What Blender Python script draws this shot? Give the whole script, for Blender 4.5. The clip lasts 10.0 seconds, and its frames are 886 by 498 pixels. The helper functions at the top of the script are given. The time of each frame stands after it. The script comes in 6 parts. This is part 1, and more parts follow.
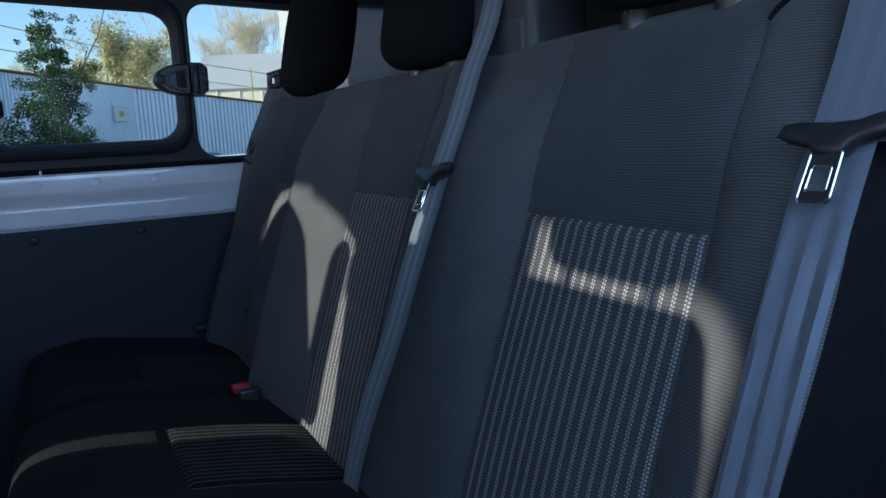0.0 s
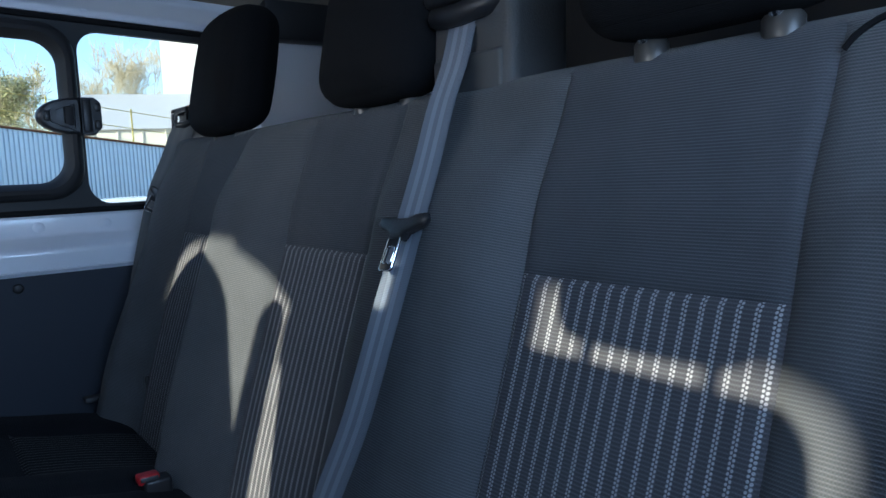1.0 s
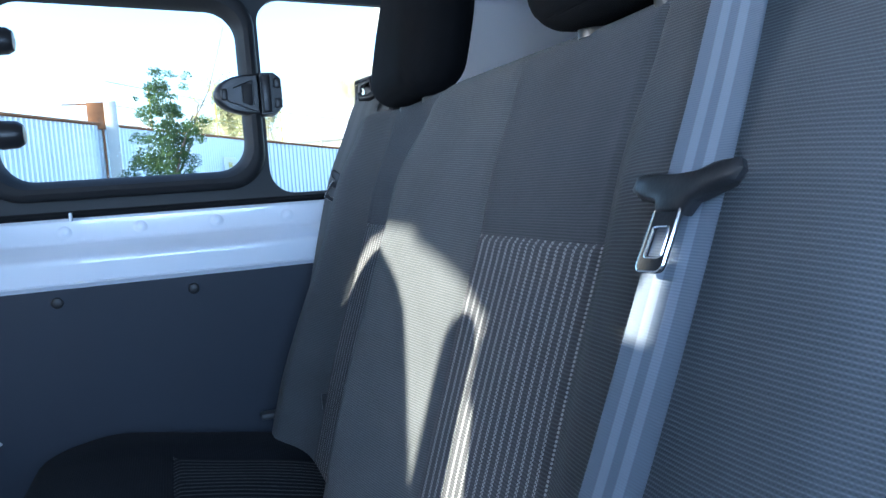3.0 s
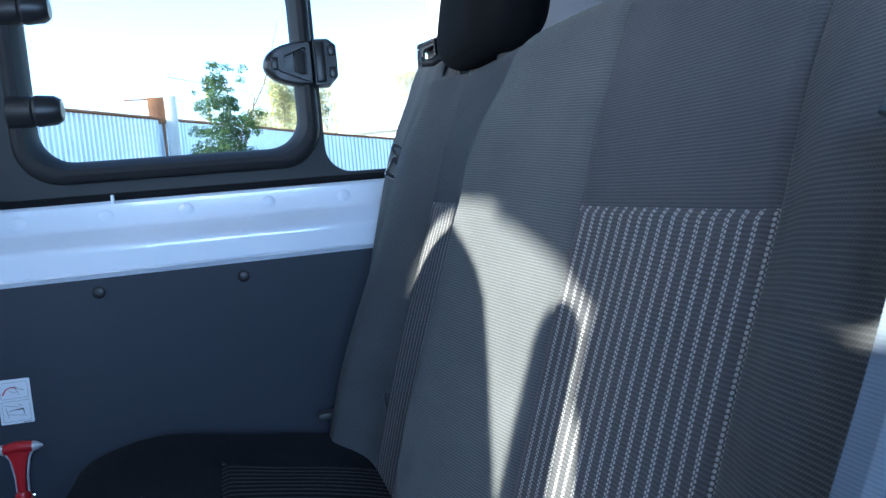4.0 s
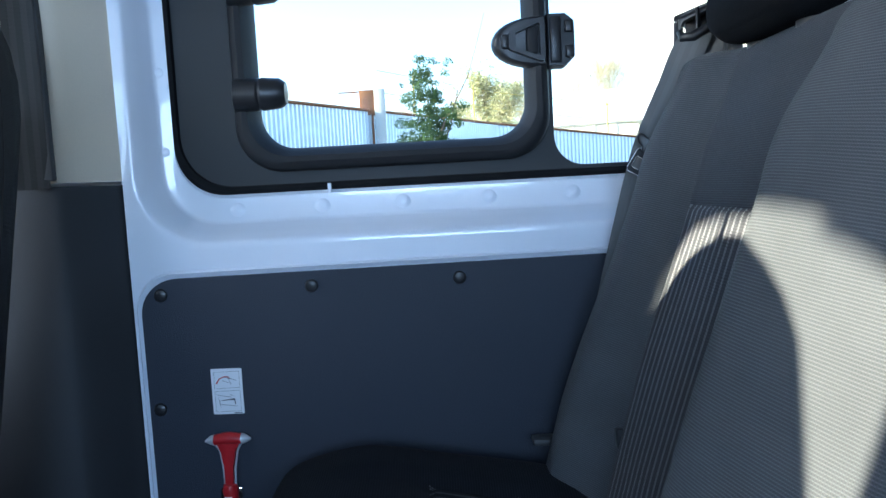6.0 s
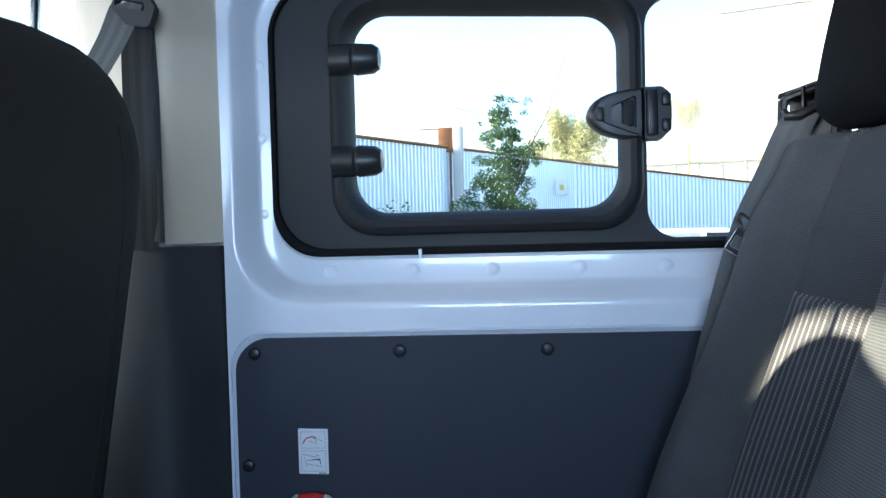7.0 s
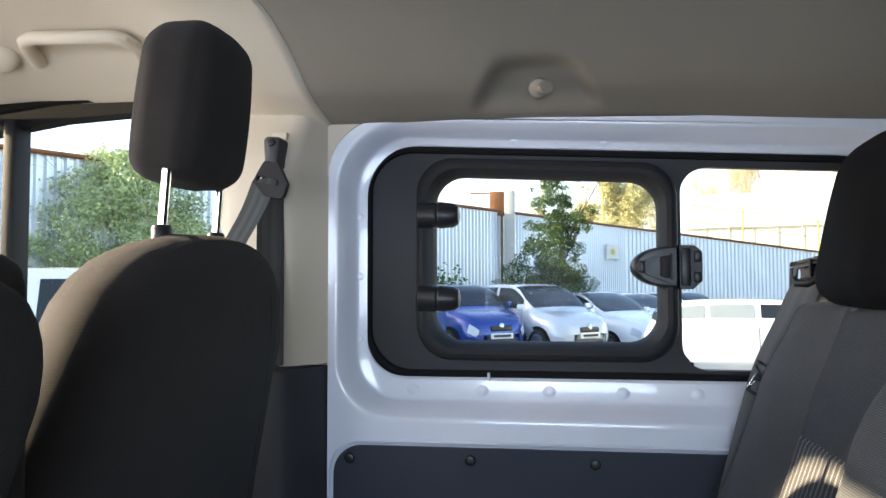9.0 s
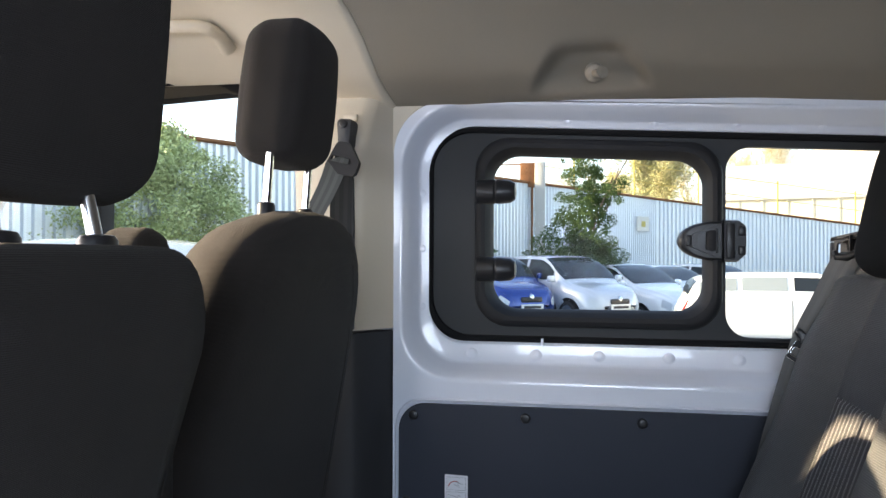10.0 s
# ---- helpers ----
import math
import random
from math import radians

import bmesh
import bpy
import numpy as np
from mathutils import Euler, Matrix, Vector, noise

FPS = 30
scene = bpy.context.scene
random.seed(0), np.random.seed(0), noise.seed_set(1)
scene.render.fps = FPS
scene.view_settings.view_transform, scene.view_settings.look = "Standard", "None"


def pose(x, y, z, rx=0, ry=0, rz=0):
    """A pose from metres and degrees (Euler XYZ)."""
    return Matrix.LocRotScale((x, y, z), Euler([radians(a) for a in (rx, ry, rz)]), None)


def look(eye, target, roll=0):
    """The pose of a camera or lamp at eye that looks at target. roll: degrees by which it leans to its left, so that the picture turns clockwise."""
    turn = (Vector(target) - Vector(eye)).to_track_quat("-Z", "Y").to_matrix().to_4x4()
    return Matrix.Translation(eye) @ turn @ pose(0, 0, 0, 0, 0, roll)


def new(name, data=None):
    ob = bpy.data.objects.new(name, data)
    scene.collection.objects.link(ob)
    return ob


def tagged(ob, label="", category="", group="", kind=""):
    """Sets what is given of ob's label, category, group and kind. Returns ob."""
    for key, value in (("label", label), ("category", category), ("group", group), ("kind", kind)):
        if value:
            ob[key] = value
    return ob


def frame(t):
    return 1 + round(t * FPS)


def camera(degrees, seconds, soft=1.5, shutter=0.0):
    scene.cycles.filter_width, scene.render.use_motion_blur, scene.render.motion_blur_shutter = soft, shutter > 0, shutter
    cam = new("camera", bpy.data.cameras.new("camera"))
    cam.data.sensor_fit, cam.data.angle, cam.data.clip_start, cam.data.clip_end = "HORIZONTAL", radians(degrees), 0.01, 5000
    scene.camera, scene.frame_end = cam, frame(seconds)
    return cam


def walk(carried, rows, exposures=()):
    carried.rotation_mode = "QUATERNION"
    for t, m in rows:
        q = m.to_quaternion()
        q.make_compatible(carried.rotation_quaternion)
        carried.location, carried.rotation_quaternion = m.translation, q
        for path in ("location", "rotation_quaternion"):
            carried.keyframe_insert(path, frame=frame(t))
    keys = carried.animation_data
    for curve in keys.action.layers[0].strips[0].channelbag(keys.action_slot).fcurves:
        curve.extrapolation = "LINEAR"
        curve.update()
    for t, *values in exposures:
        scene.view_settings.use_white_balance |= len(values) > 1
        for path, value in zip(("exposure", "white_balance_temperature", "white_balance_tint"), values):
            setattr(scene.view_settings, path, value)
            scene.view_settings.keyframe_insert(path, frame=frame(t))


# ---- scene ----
cam = camera(61.8, 10.0)
PATH = [
    (0, (0.057, -1.78, 1.348), (0.959, -0.022, 1.041), -3.0),
    (0.5, (0.043, -1.699, 1.35), (1.129, -0.042, 1.078), -4.0),
    (1, (0.05, -1.627, 1.354), (1.214, -0.014, 1.148), -2.7),
    (1.5, (0.077, -1.568, 1.343), (1.212, 0.067, 1.149), -2.6),
    (2, (0.12, -1.498, 1.333), (1.183, 0.188, 1.162), -2.6),
    (2.5, (0.169, -1.415, 1.32), (1.09, 0.351, 1.141), -3.2),
    (2.7, (0.183, -1.386, 1.318), (0.974, 0.443, 1.144), -3.7),
    (3.8, (0.197, -1.236, 1.3), (0.779, 0.67, 1.127), -4.6),
    (4, (0.204, -1.209, 1.294), (0.739, 0.709, 1.108), -4.9),
    (4.5, (0.197, -1.156, 1.278), (0.628, 0.789, 1.096), -4.7),
    (5, (0.193, -1.099, 1.289), (0.465, 0.872, 1.085), -4.3),
    (5.5, (0.186, -1.057, 1.291), (0.321, 0.929, 1.094), -3.9),
    (7, (0.153, -1.058, 1.349), (-0.011, 0.934, 1.284), -1.5),
    (7.5, (0.15, -1.104, 1.391), (-0.094, 0.881, 1.386), -1.0),
    (8, (0.155, -1.169, 1.443), (-0.091, 0.814, 1.52), -0.6),
    (8.5, (0.153, -1.222, 1.462), (-0.094, 0.76, 1.563), -0.3),
    (9, (0.143, -1.288, 1.474), (-0.15, 0.689, 1.567), -0.1),
    (9.5, (0.121, -1.342, 1.474), (-0.205, 0.63, 1.55), -0.1),
    (10, (0.102, -1.395, 1.475), (-0.266, 0.571, 1.49), 0.2),
]
walk(cam, [(t, look(eye, target, roll)) for t, eye, target, roll in PATH],
     exposures=[(0.0, 0.42, 5100, 10), (1.0, 1.05, 5200, 10), (1.5, 1.45, 5250, 9), (2.1, 2.03, 5050, 9), (2.5, 2.30, 5150, 9), (4.0, 2.23, 5000, 8), (5.5, 2.20, 5200, 8), (7.0, 2.2, 5650, 9),
                (8.0, 2.15, 6200, 12), (10.0, 2.0, 7100, 18)])

# ---- light ----
SUN_TO = Vector((1.0, 0.085, -0.405)).normalized()
world = bpy.data.worlds.new("sky")
scene.world = world
world.use_nodes = True
wn = world.node_tree.nodes
sky = wn.new("ShaderNodeTexSky")
sky.sky_type = "NISHITA"
sky.sun_disc = False
sky.sun_elevation = math.asin(-SUN_TO.z)
sky.sun_rotation = math.atan2(-SUN_TO.x, -SUN_TO.y)
world.node_tree.links.new(sky.outputs[0], wn["Background"].inputs[0])
wn["Background"].inputs[1].default_value = 0.15
sun = new("sun", bpy.data.lights.new("sun", "SUN"))
sun.data.energy, sun.data.angle, sun.data.color = 5.0, radians(0.8), (1.0, 0.87, 0.58)
sun.rotation_mode = "QUATERNION"
sun.rotation_quaternion = SUN_TO.to_track_quat("-Z", "Y")
sun.location = (0, 0, 12)
# the sky's light through the windscreen
screen_light = new("windscreen_daylight", bpy.data.lights.new("windscreen_daylight", "AREA"))
screen_light.data.shape, screen_light.data.size, screen_light.data.size_y = "RECTANGLE", 1.5, 0.95
screen_light.data.energy, screen_light.data.color = 13.0, (0.82, 0.91, 1.0)
screen_light.matrix_world = look((-2.05, -0.90, 1.80), (0.40, -0.85, 1.25))
# the sky's light in the openings of the nearside windows
# the two narrow lamps are extra, added for streaks reflected in the ledge
for where, to, w, h, power in (((-0.82, -1.985, 1.56), (0.0, -0.6, 1.35), 0.74, 0.42, 2.5), ((0.26, -1.985, 1.52), (0.26, 0.0, 1.42), 0.86, 0.36, 3.4), ((0.125, -1.980, 1.52), (0.2, 0.0, 1.42), 0.09, 0.36, 0.30), ((-0.145, -1.980, 1.52), (0.1, 0.0, 1.42), 0.07, 0.36, 0.20)):
    pane_light = new("nearside_daylight", bpy.data.lights.new("nearside_daylight", "AREA"))
    pane_light.data.shape, pane_light.data.size, pane_light.data.size_y = "RECTANGLE", w, h
    pane_light.data.energy, pane_light.data.color = power, (0.58, 0.77, 1.0)
    pane_light.matrix_world = look(where, to)


# ---- materials ----
def mat(name, color, rough=0.6, metal=0.0, grain=0.0, scale=40.0, bump=0.0, bump_scale=None, spec=0.5, coat=0.0, mottle=0.0, mottle_scale=3.0):
    """Principled material with fine grain and larger mottling in colour and a bump."""
    m = bpy.data.materials.new(name)
    m.use_nodes = True
    nt = m.node_tree
    p = nt.nodes["Principled BSDF"]
    p.inputs["Base Color"].default_value = (*color, 1)
    p.inputs["Roughness"].default_value = rough
    p.inputs["Metallic"].default_value = metal
    p.inputs["Specular IOR Level"].default_value = spec
    p.inputs["Coat Weight"].default_value = coat
    tc = nt.nodes.new("ShaderNodeTexCoord")
    if grain or mottle:
        n1 = nt.nodes.new("ShaderNodeTexNoise")
        n1.inputs["Scale"].default_value, n1.inputs["Detail"].default_value = scale, 4
        n2 = nt.nodes.new("ShaderNodeTexNoise")
        n2.inputs["Scale"].default_value, n2.inputs["Detail"].default_value = mottle_scale, 3
        nt.links.new(tc.outputs["Object"], n1.inputs["Vector"])
        nt.links.new(tc.outputs["Object"], n2.inputs["Vector"])
        a = nt.nodes.new("ShaderNodeMapRange")
        a.inputs[3].default_value, a.inputs[4].default_value = 1 - grain, 1 + grain
        b = nt.nodes.new("ShaderNodeMapRange")
        b.inputs[3].default_value, b.inputs[4].default_value = 1 - mottle, 1 + mottle
        nt.links.new(n1.outputs[0], a.inputs[0])
        nt.links.new(n2.outputs[0], b.inputs[0])
        mu = nt.nodes.new("ShaderNodeMath")
        mu.operation = "MULTIPLY"
        nt.links.new(a.outputs[0], mu.inputs[0])
        nt.links.new(b.outputs[0], mu.inputs[1])
        mix = nt.nodes.new("ShaderNodeVectorMath")
        mix.operation = "SCALE"
        mix.inputs[0].default_value = color
        nt.links.new(mu.outputs[0], mix.inputs["Scale"])
        nt.links.new(mix.outputs[0], p.inputs["Base Color"])
    if bump:
        n3 = nt.nodes.new("ShaderNodeTexNoise")
        n3.inputs["Scale"].default_value, n3.inputs["Detail"].default_value = bump_scale or scale, 3
        nt.links.new(tc.outputs["Object"], n3.inputs["Vector"])
        bp = nt.nodes.new("ShaderNodeBump")
        bp.inputs["Strength"].default_value, bp.inputs["Distance"].default_value = bump, 0.002
        nt.links.new(n3.outputs[0], bp.inputs["Height"])
        nt.links.new(bp.outputs[0], p.inputs["Normal"])
    return m


def math_node(nt, op, a, b=None, c=None):
    n = nt.nodes.new("ShaderNodeMath")
    n.operation = op
    for i, v in enumerate((a, b, c)):
        if v is None:
            continue
        if isinstance(v, (int, float)):
            n.inputs[i].default_value = v
        else:
            nt.links.new(v, n.inputs[i])
    return n.outputs[0]


def fabric(name, base, rib, rib_depth, light=None, pitch=0.0136, sheen=0.3, spec=0.25):
    """Woven seat cloth. UV in metres: u across, v along. Ribs run across; with light given, columns of paired stitches run along."""
    m = bpy.data.materials.new(name)
    m.use_nodes = True
    nt = m.node_tree
    p = nt.nodes["Principled BSDF"]
    p.inputs["Roughness"].default_value = 0.9
    p.inputs["Specular IOR Level"].default_value = spec
    p.inputs["Sheen Weight"].default_value = sheen
    p.inputs["Sheen Roughness"].default_value = 0.5
    uv = nt.nodes.new("ShaderNodeUVMap")
    uv.uv_map = "cloth"
    sep = nt.nodes.new("ShaderNodeSeparateXYZ")
    nt.links.new(uv.outputs[0], sep.inputs[0])
    u, v = sep.outputs[0], sep.outputs[1]
    wave = math_node(nt, "SINE", math_node(nt, "MULTIPLY", v, 2 * math.pi / rib))
    ribs = math_node(nt, "MULTIPLY_ADD", wave, 0.5, 0.5)
    thread = math_node(nt, "SINE", math_node(nt, "MULTIPLY", u, 2 * math.pi / 0.0021))
    ribs = math_node(nt, "POWER", ribs, 2.0)
    weave = math_node(nt, "MULTIPLY_ADD", math_node(nt, "MULTIPLY", thread, wave), 0.22, ribs)
    noise1 = nt.nodes.new("ShaderNodeTexNoise")
    noise1.inputs["Scale"].default_value, noise1.inputs["Detail"].default_value = 900, 2
    nt.links.new(uv.outputs[0], noise1.inputs["Vector"])
    noise2 = nt.nodes.new("ShaderNodeTexNoise")
    noise2.inputs["Scale"].default_value, noise2.inputs["Detail"].default_value = 14, 4
    nt.links.new(uv.outputs[0], noise2.inputs["Vector"])
    f = math_node(nt, "MULTIPLY", math_node(nt, "MULTIPLY_ADD", noise1.outputs[0], 0.5, 0.75), math_node(nt, "MULTIPLY_ADD", noise2.outputs[0], 0.4, 0.8))
    f = math_node(nt, "MULTIPLY", f, math_node(nt, "MULTIPLY_ADD", weave, 1.6 * rib_depth, 1 - 0.6 * rib_depth))
    sc = nt.nodes.new("ShaderNodeVectorMath")
    sc.operation = "SCALE"
    sc.inputs[0].default_value = base
    nt.links.new(f, sc.inputs["Scale"])
    color, height = sc.outputs[0], weave
    if light:
        col = math_node(nt, "PINGPONG", math_node(nt, "SUBTRACT", u, 0.0), pitch / 2)
        pair = math_node(nt, "SUBTRACT", col, 0.00125)
        side = math_node(nt, "GREATER_THAN", math_node(nt, "FLOORED_MODULO", u, pitch), pitch / 2)
        run = math_node(nt, "FLOORED_MODULO", math_node(nt, "MULTIPLY_ADD", side, 0.0014, math_node(nt, "MULTIPLY_ADD", u, 0.18, v)), 0.0032)
        along = math_node(nt, "SUBTRACT", run, 0.0016)
        p2 = math_node(nt, "POWER", math_node(nt, "DIVIDE", pair, 0.00112), 2.0)
        a2 = math_node(nt, "POWER", math_node(nt, "DIVIDE", along, 0.00122), 2.0)
        soft = nt.nodes.new("ShaderNodeMapRange")
        soft.interpolation_type = "SMOOTHSTEP"
        soft.inputs[1].default_value, soft.inputs[2].default_value = 1.25, 0.55
        nt.links.new(math_node(nt, "ADD", p2, a2), soft.inputs[0])
        stitch = math_node(nt, "MULTIPLY", soft.outputs[0], math_node(nt, "MULTIPLY_ADD", noise1.outputs[0], 0.5, 0.7))
        mx = nt.nodes.new("ShaderNodeMix")
        mx.data_type = "RGBA"
        nt.links.new(stitch, mx.inputs[0])
        nt.links.new(color, mx.inputs[6])
        mx.inputs[7].default_value = (*light, 1)
        color = mx.outputs[2]
        height = math_node(nt, "ADD", math_node(nt, "MULTIPLY", weave, 0.5), math_node(nt, "MULTIPLY", stitch, 1.2))
    nt.links.new(color, p.inputs["Base Color"])
    bp = nt.nodes.new("ShaderNodeBump")
    bp.inputs["Strength"].default_value, bp.inputs["Distance"].default_value = 0.5, 0.0008
    nt.links.new(height, bp.inputs["Height"])
    nt.links.new(bp.outputs[0], p.inputs["Normal"])
    return m


def webbing_material(name, base, pale, sheen=0.3, spec=0.5):
    """Belt webbing with paler lengthwise bands and a fine cross weave; UV in metres."""
    m = bpy.data.materials.new(name)
    m.use_nodes = True
    nt = m.node_tree
    p = nt.nodes["Principled BSDF"]
    p.inputs["Roughness"].default_value = 0.55
    p.inputs["Specular IOR Level"].default_value = spec
    p.inputs["Sheen Weight"].default_value = sheen
    uv = nt.nodes.new("ShaderNodeUVMap")
    uv.uv_map = "cloth"
    sep = nt.nodes.new("ShaderNodeSeparateXYZ")
    nt.links.new(uv.outputs[0], sep.inputs[0])
    band = math_node(nt, "SINE", math_node(nt, "MULTIPLY", sep.outputs[0], 2 * math.pi / 0.0157))
    soft = nt.nodes.new("ShaderNodeMapRange")
    soft.interpolation_type = "SMOOTHSTEP"
    soft.inputs[1].default_value, soft.inputs[2].default_value = -0.35, 0.35
    nt.links.new(band, soft.inputs[0])
    inside = math_node(nt, "LESS_THAN", math_node(nt, "ABSOLUTE", math_node(nt, "SUBTRACT", sep.outputs[0], 0.0118)), 0.0157)
    band = math_node(nt, "MULTIPLY", soft.outputs[0], inside)
    weave = math_node(nt, "SINE", math_node(nt, "MULTIPLY", sep.outputs[1], 2 * math.pi / 0.0016))
    mx = nt.nodes.new("ShaderNodeMix")
    mx.data_type = "RGBA"
    nt.links.new(band, mx.inputs[0])
    mx.inputs[6].default_value, mx.inputs[7].default_value = (*base, 1), (*pale, 1)
    nt.links.new(mx.outputs[2], p.inputs["Base Color"])
    bp = nt.nodes.new("ShaderNodeBump")
    bp.inputs["Strength"].default_value, bp.inputs["Distance"].default_value = 0.3, 0.0005
    nt.links.new(math_node(nt, "MULTIPLY_ADD", weave, 0.5, band), bp.inputs["Height"])
    nt.links.new(bp.outputs[0], p.inputs["Normal"])
    return m


def glass(name, tint=(1, 1, 1)):
    """A thin pane: clear with a faint reflection that grows at grazing angles."""
    m = bpy.data.materials.new(name)
    m.use_nodes = True
    nt = m.node_tree
    nt.nodes.remove(nt.nodes["Principled BSDF"])
    out = nt.nodes["Material Output"]
    tr = nt.nodes.new("ShaderNodeBsdfTransparent")
    tr.inputs[0].default_value = (*tint, 1)
    gl = nt.nodes.new("ShaderNodeBsdfGlossy")
    gl.inputs["Roughness"].default_value = 0.02
    fr = nt.nodes.new("ShaderNodeFresnel")
    fr.inputs[0].default_value = 1.45
    mx = nt.nodes.new("ShaderNodeMixShader")
    nt.links.new(math_node(nt, "MULTIPLY", fr.outputs[0], 0.06), mx.inputs[0])
    nt.links.new(tr.outputs[0], mx.inputs[1])
    nt.links.new(gl.outputs[0], mx.inputs[2])
    nt.links.new(mx.outputs[0], out.inputs[0])
    return m


# the slight blue is sky light put into the white paint's colour
WHITE = mat("sky_tinted_white_paint", (0.75, 0.785, 0.87), 0.30, coat=0.7, bump=0.08, bump_scale=35, mottle=0.03, grain=0.01)
PANEL = mat("charcoal_trim_board", (0.0215, 0.0268, 0.041), 0.62, grain=0.12, scale=500, bump=0.35, bump_scale=700, mottle=0.1)
CREAM = mat("cream_plastic_trim", (0.635, 0.555, 0.44), 0.6, grain=0.04, scale=400, bump=0.2, bump_scale=600, mottle=0.03)
HOOKM = mat("grubby_cream_plastic", (0.28, 0.24, 0.19), 0.5, grain=0.15, scale=120, mottle=0.2, mottle_scale=60)
LINER = mat("beige_headliner_cloth", (0.272, 0.234, 0.186), 0.95, grain=0.08, scale=600, bump=0.5, bump_scale=900, mottle=0.05)
DARK = mat("dark_grey_plastic", (0.045, 0.045, 0.048), 0.55, grain=0.06, scale=500, bump=0.25, bump_scale=800)
TRIML = mat("charcoal_pillar_plastic", (0.031, 0.032, 0.035), 0.6, grain=0.06, scale=500, bump=0.25, bump_scale=800, spec=0.4)
BLACK = mat("black_plastic", (0.016, 0.016, 0.018), 0.38, grain=0.1, scale=300, bump=0.1, bump_scale=500)
SASH = mat("matt_black_moulding", (0.020, 0.020, 0.022), 0.62, grain=0.1, scale=300, bump=0.15, bump_scale=500, spec=0.25)
RUBBER = mat("black_rubber", (0.010, 0.010, 0.011), 0.8, spec=0.15, grain=0.1, scale=200, bump=0.2)
FRIT = mat("window_surround_black", (0.022, 0.023, 0.025), 0.6, grain=0.05, scale=300, bump=0.1)
CHROME = mat("chromed_steel", (0.75, 0.75, 0.76), 0.16, metal=1.0, grain=0.05, scale=200)
GREYP = mat("mid_grey_plastic", (0.052, 0.053, 0.055), 0.5, grain=0.05, scale=400, bump=0.2)
RED = mat("red_plastic", (0.42, 0.015, 0.02), 0.35, grain=0.05, scale=100)
PAPER = mat("white_sticker_paper", (0.78, 0.79, 0.82), 0.5, grain=0.02)
INK = mat("black_ink", (0.03, 0.03, 0.035), 0.6)
REDINK = mat("red_ink", (0.45, 0.05, 0.05), 0.6)
FLOORM = mat("dark_rubber_floor", (0.03, 0.03, 0.032), 0.75, grain=0.2, scale=150, bump=0.4, bump_scale=250, mottle=0.2)
CLOTH = fabric("charcoal_bolster_cloth", (0.084, 0.086, 0.091), 0.0026, 0.32, sheen=0.08, spec=0.15)
UPPER = fabric("charcoal_panel_cloth", (0.065, 0.067, 0.074), 0.0026, 0.28, sheen=0.08, spec=0.15)
STRIPE = fabric("striped_insert_cloth", (0.069, 0.067, 0.073), 0.0030, 0.3, light=(0.34, 0.335, 0.34), sheen=0.08, spec=0.15)
FRONTC = fabric("black_front_seat_cloth", (0.0265, 0.0225, 0.0208), 0.0013, 0.1, sheen=0.05, spec=0.15)
FRONTP = mat("black_seat_plastic", (0.014, 0.0135, 0.0135), 0.7, grain=0.1, scale=300, bump=0.2, bump_scale=600, spec=0.2)
# cushion cloths repeat the bench cloths, with low-down shade put into the colour
CUSHC = fabric("shade_darkened_cushion_cloth", (0.012, 0.0125, 0.0150), 0.0032, 0.3, sheen=0.02, spec=0.08)
CSTRIPE = fabric("shade_darkened_striped_cloth", (0.010, 0.010, 0.0115), 0.0030, 0.3, light=(0.11, 0.11, 0.112), sheen=0.02, spec=0.08)
MIRROR = mat("silvered_glass", (0.85, 0.86, 0.87), 0.03, metal=1.0, grain=0.01)
DOME = mat("dull_grey_collar", (0.085, 0.08, 0.075), 0.35, metal=0.5, grain=0.06, scale=200)
PALESTEEL = mat("pale_brushed_steel", (0.62, 0.63, 0.65), 0.42, metal=0.35, grain=0.06, scale=200)
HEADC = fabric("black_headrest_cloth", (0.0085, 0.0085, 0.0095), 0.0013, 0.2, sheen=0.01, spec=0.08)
WEB = webbing_material("blue_grey_belt_webbing", (0.112, 0.130, 0.170), (0.20, 0.228, 0.288))
WEBN = webbing_material("plain_blue_grey_webbing", (0.108, 0.126, 0.164), (0.122, 0.142, 0.184))
WEBF = webbing_material("grey_belt_webbing", (0.120, 0.122, 0.122), (0.135, 0.138, 0.138), 0.1, 0.4)
PLATEG = mat("pale_grey_plastic", (0.055, 0.058, 0.064), 0.42, grain=0.05, scale=400, bump=0.15)
# WEBK is the WEBD webbing with shade put into its colour
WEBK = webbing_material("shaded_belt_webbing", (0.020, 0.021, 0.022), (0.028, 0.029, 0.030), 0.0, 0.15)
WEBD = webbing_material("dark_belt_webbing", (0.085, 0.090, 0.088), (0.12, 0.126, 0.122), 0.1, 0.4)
GLASS = glass("window_glass", (0.94, 0.97, 0.96))

# ---- helpers for building ----
SPOT = {}


def thing(name, at, label, category, group="", kind=""):
    ob = new(name)
    ob.location = at
    ob.empty_display_size = 0.1
    SPOT[ob] = Vector(at)
    return tagged(ob, label, category, group, kind)


def mesh_object(name, bm, material, smooth=True):
    bmesh.ops.recalc_face_normals(bm, faces=bm.faces)
    me = bpy.data.meshes.new(name)
    bm.to_mesh(me)
    bm.free()
    if smooth:
        me.shade_smooth()
        me.set_sharp_from_angle(angle=radians(38))
    for m in material if isinstance(material, (list, tuple)) else [material]:
        me.materials.append(m)
    return new(name, me)


def part(name, bm, material, parent, label="", smooth=True):
    """A mesh in world places, hung under a thing or a part."""
    at = SPOT[parent]
    bmesh.ops.translate(bm, verts=bm.verts, vec=-at)
    ob = mesh_object(name, bm, material, smooth)
    ob.parent = parent
    SPOT[ob] = at
    return tagged(ob, label)


